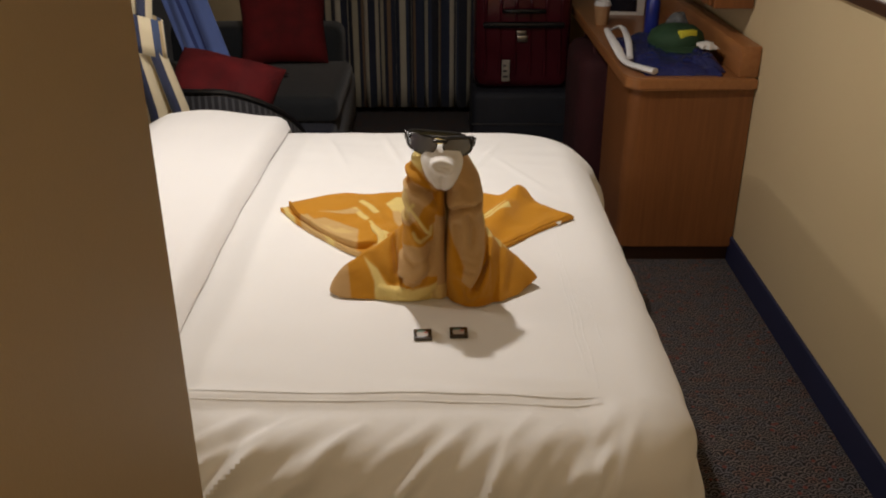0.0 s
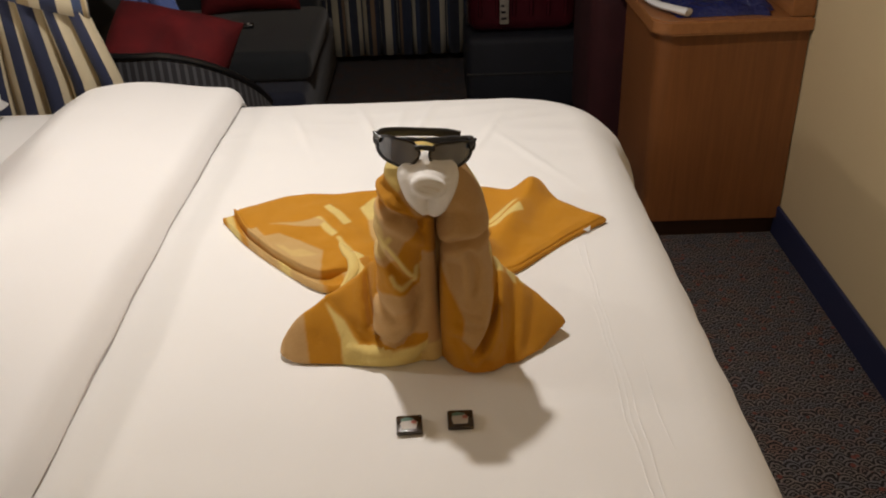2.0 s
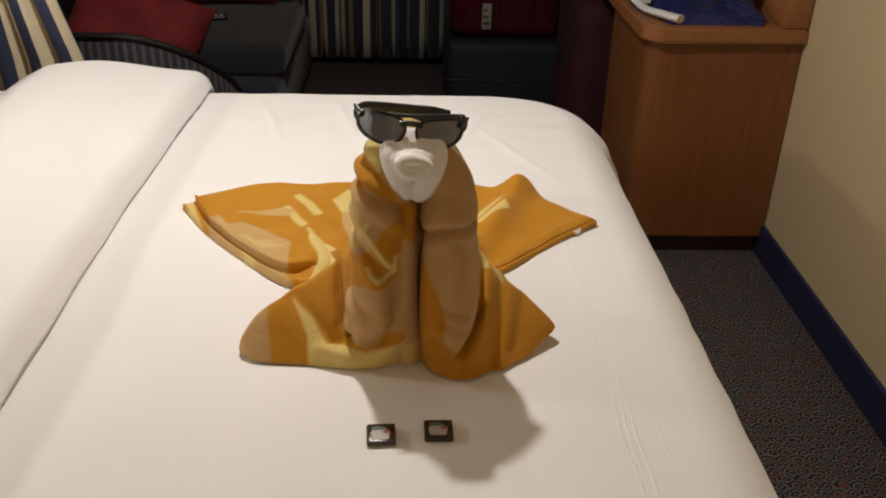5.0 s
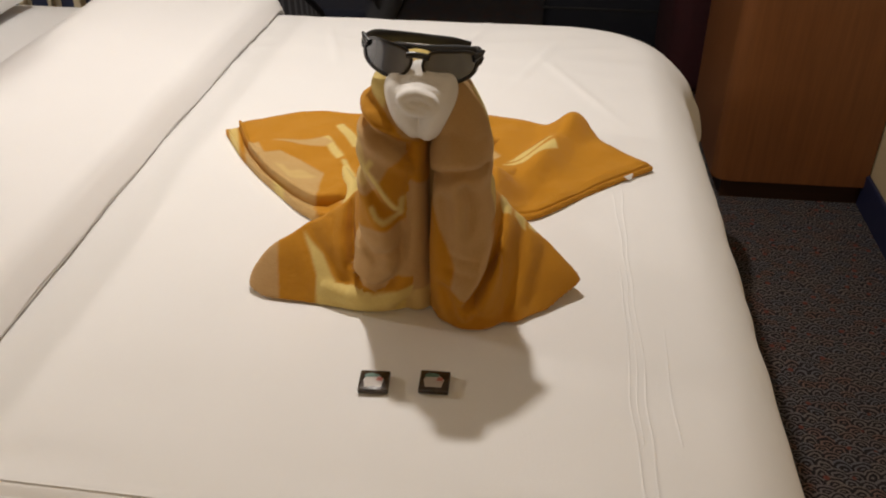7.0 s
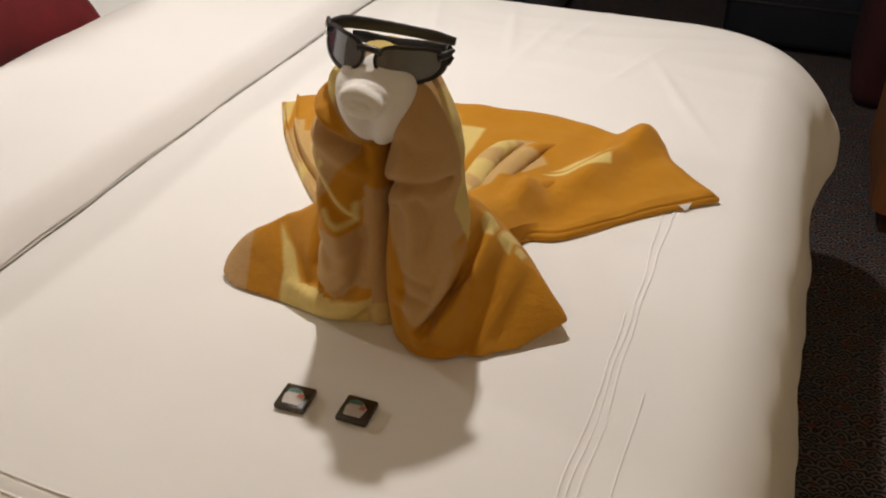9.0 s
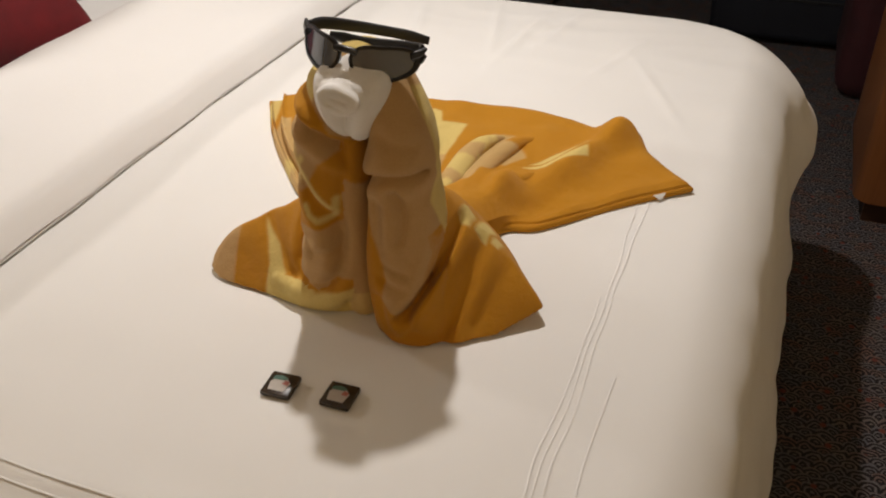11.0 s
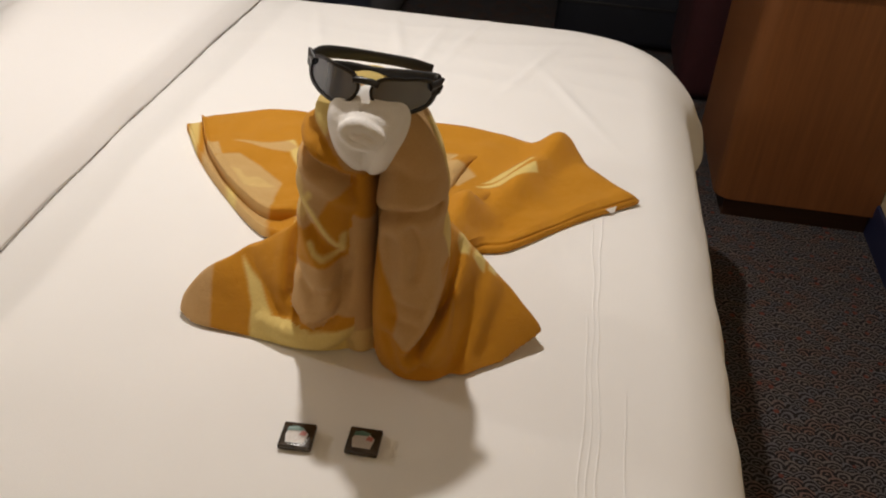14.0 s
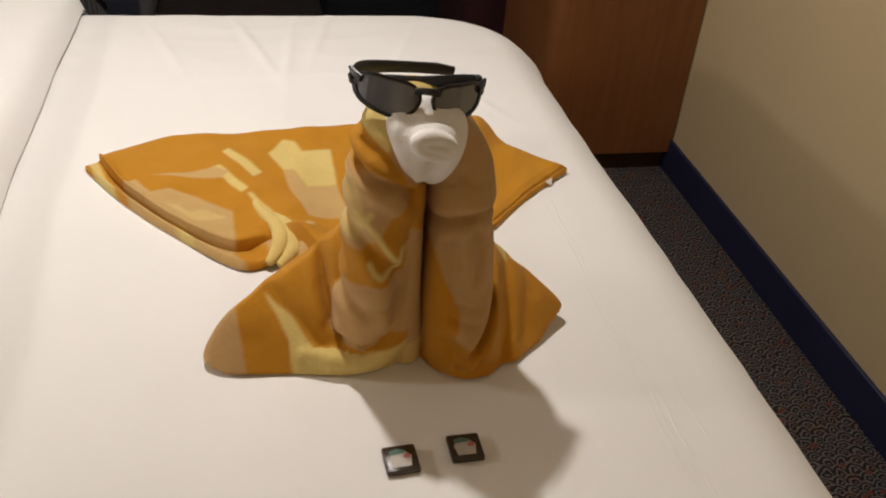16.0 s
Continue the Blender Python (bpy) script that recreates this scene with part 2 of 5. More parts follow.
def grid(rows, bm=None, closed=False, caps=False, uv=None):
    """A skin over rows of points. closed: each row is a ring; caps: fill both end rings, or "last" alone; uv: (width, height) in metres."""
    bm = bm or bmesh.new()
    vs = [[bm.verts.new(p) for p in row] for row in rows]
    layer = bm.loops.layers.uv.verify() if uv else None
    n = len(vs[0])
    for i in range(len(vs) - 1):
        for j in range(n if closed else n - 1):
            k = (j + 1) % n
            f = bm.faces.new((vs[i][j], vs[i][k], vs[i + 1][k], vs[i + 1][j]))
            if layer:
                for l, (a, b) in zip(f.loops, ((i, j), (i, j + 1), (i + 1, j + 1), (i + 1, j))):
                    l[layer].uv = (uv[0] * b / (n if closed else n - 1), uv[1] * a / (len(vs) - 1))
    if caps:
        for row in (vs[-1:] if caps == "last" else (vs[0], vs[-1])):
            bm.faces.new(row)
    return bm


def spline(points, n):
    """n points on a smooth curve through the given ones."""
    p = [np.array(q, float) for q in points]
    p = [2 * p[0] - p[1]] + p + [2 * p[-1] - p[-2]]
    out = []
    for s in np.linspace(0, len(points) - 1, n):
        i = min(int(s), len(points) - 2)
        u = s - i
        a, b, c, d = p[i:i + 4]
        out.append(0.5 * (2 * b + (c - a) * u + (2 * a - 5 * b + 4 * c - d) * u * u + (3 * b - a - 3 * c + d) * u ** 3))
    return np.array(out)


def tube(path, radius, sides=10, bm=None, n=None, flat=1.0):
    """A round rod along a path; radius: a number, or one for each given point. flat: height over width."""
    pts = spline(path, n) if n else np.array(path, float)
    r = np.interp(np.linspace(0, 1, len(pts)), np.linspace(0, 1, len(radius)), radius) if hasattr(radius, "__len__") else [radius] * len(pts)
    rows = []
    for i, p in enumerate(pts):
        d = Vector(pts[min(i + 1, len(pts) - 1)] - pts[max(i - 1, 0)]).normalized()
        side = d.cross(Vector((0, 0, 1)))
        side = side.normalized() if side.length > 1e-4 else Vector((1, 0, 0))
        up = side.cross(d)
        rows.append([Vector(p) + float(r[i]) * (math.cos(a) * side + flat * math.sin(a) * up) for a in np.linspace(0, 2 * math.pi, sides, endpoint=False).tolist()])
    return grid(rows, bm, True, True)


def lathe(profile, sides=28, at=(0, 0, 0), bm=None, close=True):
    rows = [[Vector(at) + Vector((r * math.cos(a), r * math.sin(a), z)) for a in np.linspace(0, 2 * math.pi, sides, endpoint=False)] for r, z in profile]
    return grid(rows, bm, True, close)


def bumpy(p, size, seed=0.0):
    return noise.noise(Vector(p) / size + Vector((seed, seed * 1.7, -seed)))


def cushion(w, h, d, bulge=2.4, n=22, seed=1.0, dent=0.0):
    """A filled pillow, w by h by d, with drawn-in edges and soft dents; lies flat, centre at the origin."""
    def half(sign):
        rows = []
        for v in np.linspace(-1, 1, n):
            row = []
            for u in np.linspace(-1, 1, n):
                edge = max(0.0, (1 - abs(u) ** bulge) * (1 - abs(v) ** bulge)) ** 0.5
                pull = 1 - 0.07 * (1 - abs(u)) * abs(v) ** 3
                pull2 = 1 - 0.07 * (1 - abs(v)) * abs(u) ** 3
                z = sign * (0.5 * d * edge + 0.004) + 0.06 * d * edge * bumpy((u, v, sign), 0.5, seed)
                if dent and sign > 0:
                    z -= dent * edge * math.exp(-(u * u + v * v) * 6)
                row.append(Vector((u * w / 2 * pull2, v * h / 2 * pull, z)))
            rows.append(row)
        return rows
    bm = grid(half(1))
    grid(half(-1), bm)
    bmesh.ops.remove_doubles(bm, verts=bm.verts, dist=0.0005)
    edges = [e for e in bm.edges if e.is_boundary]
    bmesh.ops.bridge_loops(bm, edges=edges)
    return bm


# ---- the cabin ----
BED = 0.66
X_HEAD, X_WALL, Y_WINDOW, Y_DOOR, ROOF = -1.95, 1.152, 5.45, -1.6, 2.15
Z_SKIRT = 0.112


def setting(name, bm, material, label, category, smooth=False):
    return tagged(part(name, bm, material, None, "", smooth), label, category, kind="structure")


def slanted(bm):
    """Turns a piece of the long wall to the wall's slight slant."""
    for w in bm.verts:
        w.co.x += 0.019 * (w.co.y - 3.2)
    return bm


setting("floor", box(X_HEAD - 0.1, X_WALL + 0.2, Y_DOOR - 0.1, Y_WINDOW + 0.1, -0.08, 0.0), M["carpet"], "dark patterned carpet with pale arcs and red flecks", "floor")
setting("ceiling", box(X_HEAD - 0.1, X_WALL + 0.2, Y_DOOR - 0.1, Y_WINDOW + 0.1, ROOF, ROOF + 0.08), M["ceiling"], "plain cream ceiling of the cabin", "ceiling")
setting("wall_east", slanted(box(X_WALL, X_WALL + 0.1, Y_DOOR - 0.1, Y_WINDOW + 0.1, 0, ROOF)), M["wall"], "plain beige cabin wall panel", "wall")
setting("wall_west", box(X_HEAD - 0.1, X_HEAD, Y_DOOR - 0.1, Y_WINDOW + 0.1, 0, ROOF), M["wall"], "plain beige wall behind the bed head", "wall")
setting("wall_south", box(X_HEAD, X_WALL, Y_DOOR - 0.1, Y_DOOR, 0, ROOF), M["wall"], "plain beige wall at the cabin entrance", "wall")
EDGE_X, EDGE_Y = -0.252, 0.74
setting("wall_bathroom", box(X_HEAD, EDGE_X, Y_DOOR, EDGE_Y, 0, ROOF, 0.006, 2), M["wall_entry"], "panelled wall corner beside the entrance, shade put into its darker tan", "wall")
bm = box(X_HEAD, -0.95, Y_WINDOW, Y_WINDOW + 0.1, 0, ROOF)
box(0.75, X_WALL + 0.06, Y_WINDOW, Y_WINDOW + 0.1, 0, ROOF, 0, 2, bm)
box(-0.95, 0.75, Y_WINDOW, Y_WINDOW + 0.1, 0, 0.25, 0, 2, bm)
box(-0.95, 0.75, Y_WINDOW, Y_WINDOW + 0.1, 1.95, ROOF, 0, 2, bm)
setting("wall_north", bm, M["wall"], "beige wall with a window behind curtains", "wall")
win = tagged(thing("window_1", (-0.1, Y_WINDOW + 0.05, 0.25)), "dark night window behind the striped curtains", "window", kind="structure")
part("pane", box(-0.85, 0.85, -0.006, 0.006, 0, 1.7), M["glass"], win)
# skirting boards
sk = setting("baseboard", slanted(box(X_WALL - 0.012, X_WALL, Y_DOOR, 3.235, 0, Z_SKIRT, 0.003, 1)), M["skirting"], "navy blue skirting board along the beige wall", "baseboard")

# ---- the bed ----
# the cloth lies on a rounded rectangle and hangs over its edges
BX0, BX1, BY0, BY1 = -1.90, 0.352, 1.285, 2.83
NEAR_ROLL, SIDE_ROLL = 0.125, 0.11

# slanting creases of the loose side: start across and down, slant, length, height, width
chance = random.Random(17)
CREASES = []
for k in range(64):
    x = -0.95 + 1.30 * (k + 0.8 * chance.random()) / 64
    slant = max(0.40, 1.38 - 0.80 * (x + 0.75)) * (0.8 + 0.4 * chance.random())
    CREASES.append((x, 0.02 + 0.20 * chance.random() ** 1.4, slant, 0.12 + 0.22 * chance.random(), 0.006 + 0.008 * chance.random(), 0.005 + 0.007 * chance.random()))


def creased(x, down):
    """How far the loose side stands out: one flank of each crease is steep."""
    rise = 0.0
    for x0, d0, slant, length, height, width in CREASES:
        s = (down - d0) * math.cos(slant) + (x0 - x) * math.sin(slant)
        q = (x - x0) * math.cos(slant) + (down - d0) * math.sin(slant)
        q -= 0.10 * s * s / length
        if abs(q) < 0.08 and -0.05 < s < length + 0.1:
            end = math.exp(-((s - length * 0.45) / (length * 0.42)) ** 2)
            rise += height * end * math.exp(-(q / (width * (1.9 if q > 0 else 0.75))) ** 2)
    return rise


def draped(x, y, top, radius, roll, seed, flare=0.02, wave=0.012):
    """Where a point of a flat cloth comes to lie: on the bed, or hanging at its side."""
    if y < (BY0 + BY1) / 2:
        radius = 0.05
    cx = min(max(x, BX0 + radius), BX1 - radius)
    cy = min(max(y, BY0 + radius), BY1 - radius)
    dx, dy = x - cx, y - cy
    far = math.hypot(dx, dy)
    out = far - radius
    if out <= 0:
        return Vector((x, y, top))
    nx, ny = dx / far, dy / far
    qx, qy = cx + nx * radius, cy + ny * radius
    roll += (NEAR_ROLL - roll) * max(0.0, -ny) ** 2 + (SIDE_ROLL - roll) * max(0.0, nx) ** 2
    arc = roll * math.pi / 2
    if out < arc:
        g, h = roll * math.sin(out / roll), roll * (1 - math.cos(out / roll))
    else:
        fall = out - arc
        s = qx * -ny + qy * nx
        ease = min(1.0, fall / 0.15)
        ripple = wave * ease * (math.sin(s * 19 + 2.2 * bumpy((qx, qy, 0), 0.3, seed)) + 1.3 * bumpy((qx, qy, fall), 0.12, seed))
        g, h = roll + flare * fall / 0.5 + ripple, roll + fall
    bulge = 0.095 * math.exp(-((qx - 0.33) ** 2 + (qy - 2.76) ** 2) / 0.008) * math.exp(-((h - 0.20) / (0.13 if h < 0.20 else 0.06)) ** 2)
    bulge += 0.010 * max(0.0, nx) * min(1.0, max(0.0, (qy - 1.8) / 0.4)) * math.exp(-((h - 0.12) / 0.08) ** 2)
    bulge += 0.006 * max(0.0, nx) * max(0.0, 1 - ((qy - 1.76) / 0.5) ** 2) * min(1.0, out / 0.03)
    return Vector((qx + nx * (g + bulge), qy + ny * (g + bulge), top - h))


def duvet_top(x, y):
    soft = 0.003 * bumpy((x, y, 0), 0.35, 3) + 0.002 * bumpy((x, y, 0), 0.11, 5)
    crease = 0.0035 * abs(bumpy((x * 0.5, y * 1.6, 0), 0.14, 9)) * max(0.0, min(1.0, (y - 2.3) / 0.3))
    tug = 0.006 * max(0.0, 1 - abs(y - 1.33) / 0.06) * bumpy((x * 0.6, y * 2, 0), 0.12, 11)
    crown = -0.003 * max(0.0, (x - 0.15) / 0.25) ** 2 if x > 0.15 else 0.0
    pull = 0.0
    for x0, slope, y0, deep in ((-0.16, -0.25, 2.66, 0.0045), (-0.09, 0.10, 2.62, 0.005), (-0.02, 0.22, 2.70, 0.004), (0.13, 0.35, 2.58, 0.0035), (-0.33, -0.3, 2.64, 0.003), (0.22, -0.5, 2.45, 0.003)):
        pull += deep * math.exp(-((x - x0 - slope * (y - y0)) / 0.011) ** 2 - ((y - y0) / 0.13) ** 2)
    hem = -0.42 * min(0.035, max(0.0, 1.318 - y)) * min(1.0, max(0.0, (0.30 - x) / 0.06))
    return BED + soft - crease + tug + crown + pull + hem


def cloth(x0, x1, y0, y1, step, top_of, radius, roll, seed, flare=0.02, wave=0.012, edge=None):
    nx, ny = int((x1 - x0) / step), int((y1 - y0) / step)
    rows = []
    for y in np.linspace(y0, y1, ny).tolist():
        row = []
        for x in np.linspace(x0, x1, nx).tolist():
            if edge:
                x = x0 + (edge(y) - x0) * (x - x0) / (x1 - x0)
            p = draped(x, y, top_of(x, y), radius, roll, seed, flare, wave)
            if p.z < BED - roll:
                d = BED - p.z
                k = 0.006 * min(1, d / 0.12)
                p += Vector((k * bumpy(p, 0.07, seed), k * bumpy(p, 0.08, seed + 4), 0))
            if y < BY0 + 0.01:
                # slanting creases where the cloth hangs loose
                d = 0.7 * min(1.0, (BY0 + 0.01 - y) / 0.09) * min(1.0, max(0.0, (BX1 - x) / 0.08))
                lean = x * 0.75 - y * 0.85 + 0.05 * bumpy((x, y, 0), 0.2, seed + 2)
                w = bumpy((lean * 1.25, (x + y) * 0.32, 0), 0.085, seed + 7)
                w = 0.55 - 1.6 * math.sqrt(w * w + 0.02) + 0.7 * bumpy((lean * 2.7, (x + y) * 0.5, 0), 0.085, seed + 8)
                turn = min(math.pi / 2, (BY0 - y) / NEAR_ROLL)
                stand = creased(x, BY0 - y) * min(1.0, max(0.0, (BX1 - x) / 0.08))
                p += Vector((0, -math.sin(turn), math.cos(turn))) * stand
                p += d * Vector((0, -0.007, 0.009)) * w + d * Vector((0, 0, 0.010)) * bumpy((x, y * 1.4, 0), 0.16, seed + 5)
            row.append(p)
        rows.append(row)
    bm = grid(rows)
    loose = [w for w in bm.verts if w.co.y < BY0 and w.co.z < BED - 0.004 and not w.is_boundary]
    for _ in range(1):
        bmesh.ops.smooth_vert(bm, verts=loose, factor=0.5, use_axis_x=True, use_axis_y=True, use_axis_z=True)
    return bm


bed = tagged(thing("bed", (0, 0, 0)), "made double bed with white linen, turned down at the head", "bed")
part("base", box(BX0, BX1 - 0.05, BY0 + 0.05, BY1 - 0.05, 0.0, 0.32, 0.02), M["sofa_navy"], bed, "dark upholstered bed base")
part("mattress", box(BX0, BX1 - 0.015, BY0 + 0.015, BY1 - 0.015, 0.32, BED - 0.02, 0.06, 4), M["linen"], bed, "mattress under a white sheet")
part("duvet", cloth(-0.95, BX1 + 0.50, BY0 - 0.62, BY1 + 0.50, 0.0068, duvet_top, 0.165, 0.028, 2.0, flare=0.115, wave=0.0025), M["linen"], bed, "smooth white duvet hanging over the bed's sides")


def under_sheet(x, y):
    return BED - 0.004 + 0.004 * bumpy((x, y, 0), 0.2, 21)


part("sheet", cloth(BX0, -0.85, BY0 - 0.35, BY1 + 0.35, 0.025, under_sheet, 0.05, 0.05, 5.0, wave=0.006), M["linen_top"], bed, "white fitted sheet")


def fold_edge(y):
    return -0.515 + 0.012 * math.sin(y * 2.3) + 0.004 * bumpy((0, y, 0), 0.2, 31)


def turned_top(x, y):
    # a thick roll at the fold, a soft mound, and a drop towards the pillows
    s = max(0.0, fold_edge(y) - x)
    k = min(1.0, max(0.0, s / 0.046))
    lip = 0.002 + 0.044 * math.sqrt(1 - (1 - k) ** 2.1)
    mound = 0.042 * math.exp(-((x + 0.78) / 0.15) ** 2) * (0.75 + 0.25 * math.sin(y * 1.9 + 0.4))
    drop = 1.0 - min(1.0, max(0.0, (-0.90 - x) / 0.14)) ** 1.5
    return BED + 0.004 + (lip + mound) * drop + 0.004 * bumpy((x, y, 0), 0.16, 33) - 0.018 * (1 - drop)


fold = cloth(-1.06, -0.495, BY0 - 0.42, BY1 + 0.42, 0.0125, turned_top, 0.05, 0.075, 8.0, flare=0.03, edge=fold_edge)
hem = []
for y in np.linspace(BY0 - 0.25, BY1 + 0.25, 90).tolist():
    p = draped(fold_edge(y) - 0.004, y, BED + 0.005 + 0.002 * bumpy((0, y, 0), 0.1, 3), 0.05, 0.075, 8.0)
    hem.append((p.x, p.y, p.z))
tube(hem, 0.0035, 12, fold)
part("turned_down_edge", fold, M["linen_top"], bed, "thick folded-back edge of the duvet")


def seam(points, thick=0.0017, name="hem_seam"):
    path = [Vector((x + 0.004 * bumpy((x, y, 0), 0.09, 41), y + 0.003 * bumpy((x, y, 0), 0.13, 43), duvet_top(x, y) + 0.0008 + 0.0006 * bumpy((x, y, 0), 0.05, 45))) for x, y in spline([(*p, 0) for p in points], 60)[:, :2]]
    return part(name, tube([tuple(p) for p in path], thick, 6, flat=0.26), M["linen"], bed)


seam([(0.262, 1.80), (0.266, 1.68), (0.262, 1.55), (0.266, 1.36)], 0.0014)
seam([(0.281, 2.05), (0.277, 1.85), (0.281, 1.6), (0.279, 1.33)], 0.0014)
seam([(0.262, 2.20), (0.268, 1.95), (0.272, 1.7), (0.270, 1.45)], 0.0011)
seam([(0.312, 1.66), (0.309, 1.56), (0.312, 1.45)], 0.0012)
seam([(0.266, 1.305), (0.10, 1.315), (-0.15, 1.318), (-0.50, 1.322)], 0.0013)
seam([(0.281, 1.290), (0.10, 1.297), (-0.15, 1.302), (-0.50, 1.304)], 0.0012)

pillow = tagged(part("pillow", cushion(0.70, 0.48, 0.23, 3.6, seed=4.0), M["linen_top"]), "plump white pillow against the bed head", "pillow", "pillows on the bed")
pillow.matrix_world = pose(-1.32, 2.47, BED + 0.175, 36, 0, 90)
second = tagged(part("pillow", cushion(0.70, 0.48, 0.23, 3.6, seed=6.0), M["linen_top"]), "plump white pillow against the bed head", "pillow", "pillows on the bed")
second.matrix_world = pose(-1.36, 1.70, BED + 0.155, 36, 0, 90)
red_one = tagged(part("cushion", cushion(0.40, 0.40, 0.17, 3.2, seed=2.0), M["crimson"]), "crimson velvet cushion leaning before white pillows", "cushion", "red cushions")
red_one.matrix_world = pose(-1.13, 2.18, BED + 0.130, 38, 6, 84)
headboard = tagged(part("headboard", box(X_HEAD, X_HEAD + 0.05, BY0 - 0.05, BY1 + 0.05, 0.3, 1.15, 0.012), M["desk"]), "cherry wood headboard fixed behind the bed", "headboard")

# ---- lamps ----


def downlight(x, y, label):
    ob = tagged(thing("ceiling_light", (x, y, ROOF)), label, "lamp", "ceiling downlights")
    part("trim_ring", lathe([(0.09, 0.0), (0.092, -0.006), (0.075, -0.010), (0.068, -0.003), (0.068, 0.0)], 32), M["steel"], ob)
    part("lens", lathe([(0.067, -0.001), (0.05, -0.004), (0.002, -0.005)], 32), M["glow"], ob)
    return ob


downlight(-0.26, 2.35, "round recessed ceiling downlight over the bed")
downlight(0.25, -0.55, "round recessed ceiling downlight in the entry")
sconce = tagged(thing("wall_lamp", (X_HEAD, 2.05, 1.36)), "small bedside wall lamp with a pale shade", "lamp")
part("bracket", box(0.0, 0.09, -0.02, 0.02, -0.02, 0.02, 0.004), M["steel"], sconce)
part("shade", lathe([(0.05, 0.0), (0.07, 0.12), (0.066, 0.12), (0.046, 0.0)], 24, (0.13, 0, -0.02)), M["glow"], sconce)

# ---- desk ----
DX, DY, DZ = 0.677, 3.20, 0.753
desk = tagged(thing("desk", (0, 0, 0)), "cherry wood veneer built-in desk with a raised back ledge", "desk")


def rounded_plan(x0, x1, y0, y1, r, z0, z1):
    """A slab whose near free corner is rounded."""
    ring = [(x0 + r - r * math.sin(a), y0 + r - r * math.cos(a)) for a in np.linspace(0, math.pi / 2, 9)]
    ring += [(x0, y1), (x1, y1), (x1, y0)]
    return grid([[Vector((x, y, z)) for x, y in ring] for z in (z0, z1)], None, True, True)


part("side_panel", rounded_plan(DX + 0.015, X_WALL - 0.004, DY + 0.01, DY + 0.50, 0.05, 0.07, DZ - 0.045), M["desk"], desk)
part("plinth", box(DX + 0.05, X_WALL - 0.006, DY + 0.04, DY + 0.50, 0.0, 0.075), M["desk_dark"], desk, "dark recessed plinth")
top = rounded_plan(DX - 0.005, X_WALL - 0.003, DY - 0.012, 5.05, 0.055, DZ - 0.045, DZ)
bmesh.ops.bevel(top, geom=[e for e in top.edges if abs(e.verts[0].co.z - e.verts[1].co.z) < 1e-4], offset=0.006, segments=2, affect="EDGES")
part("desktop", top, M["desk_top"], desk)
part("back_ledge", box(X_WALL - 0.075, X_WALL - 0.003, DY - 0.008, 5.05, DZ + 0.001, DZ + 0.115, 0.006), M["desk_top"], desk, "raised wooden ledge along the wall")
for k in range(2):
    drawer = part("drawer", box(DX + 0.10, X_WALL - 0.01, DY + 1.30, DY + 1.72, 0.08 + 0.30 * k, 0.36 + 0.30 * k, 0.004), M["desk"], desk)
    part("handle", tube([(DX + 0.095, DY + 1.44, 0.24 + 0.3 * k), (DX + 0.075, DY + 1.46, 0.24 + 0.3 * k), (DX + 0.075, DY + 1.56, 0.24 + 0.3 * k), (DX + 0.095, DY + 1.58, 0.24 + 0.3 * k)], 0.005), M["steel"], drawer)

shelf = tagged(thing("wall_cabinet", (0, -0.11, 0.018)), "cherry wood wall cabinet above the desk", "cabinet")
part("body", box(X_WALL - 0.15, X_WALL - 0.002, 3.46, 4.30, 0.955, 1.60, 0.006), M["desk"], shelf)
part("door", box(X_WALL - 0.168, X_WALL - 0.152, 3.47, 3.87, 0.965, 1.59, 0.004), M["desk"], shelf)
part("door", box(X_WALL - 0.168, X_WALL - 0.152, 3.88, 4.29, 0.965, 1.59, 0.004), M["desk"], shelf)

picture = tagged(thing("picture_frame", (X_WALL - 0.024, 2.00, 1.14), -1.09), "framed pale print on the beige wall", "picture")
for y0, y1, z0, z1 in ((-0.62, 0.62, 0, 0.03), (-0.62, 0.62, 0.47, 0.50), (-0.62, -0.59, 0.03, 0.47), (0.59, 0.62, 0.03, 0.47)):
    part("frame", box(-0.022, -0.002, y0, y1, z0, z1, 0.003), M["desk_dark"], picture, "dark wooden frame")
part("print", box(-0.010, -0.003, -0.59, 0.59, 0.03, 0.47), M["paper"], picture, "pale print")

# ---- things on the desk ----


def heap(x0, x1, y0, y1, z, height, seed, power=2.0, n=34, crisp=0.018):
    """A soft crumpled heap over a rounded plan, closed below."""
    rows = []
    for v in np.linspace(-1, 1, n):
        row = []
        for u in np.linspace(-1, 1, n):
            x, y = (x0 + x1) / 2 + u * (x1 - x0) / 2, (y0 + y1) / 2 + v * (y1 - y0) / 2
            e = max(0.0, 1 - abs(u) ** power) * max(0.0, 1 - abs(v) ** power)
            h = height * e ** 0.5 * (0.8 + 0.4 * bumpy((x, y, 0), 0.12, seed))
            h += crisp * e ** 0.4 * abs(bumpy((x, y, 0), 0.045, seed + 3))
            wob = 0.02 * bumpy((u, v, 0), 0.5, seed + 5)
            row.append(Vector((x + wob, y + 0.02 * bumpy((v, u, 0), 0.5, seed + 8), z + 0.002 + h)))
        rows.append(row)
    bm = grid(rows)
    rim = [e for e in bm.edges if e.is_boundary]
    low = bmesh.ops.extrude_edge_only(bm, edges=rim)["geom"]
    for w in low:
        if isinstance(w, bmesh.types.BMVert):
            w.co.z = z + 0.001
    return bm


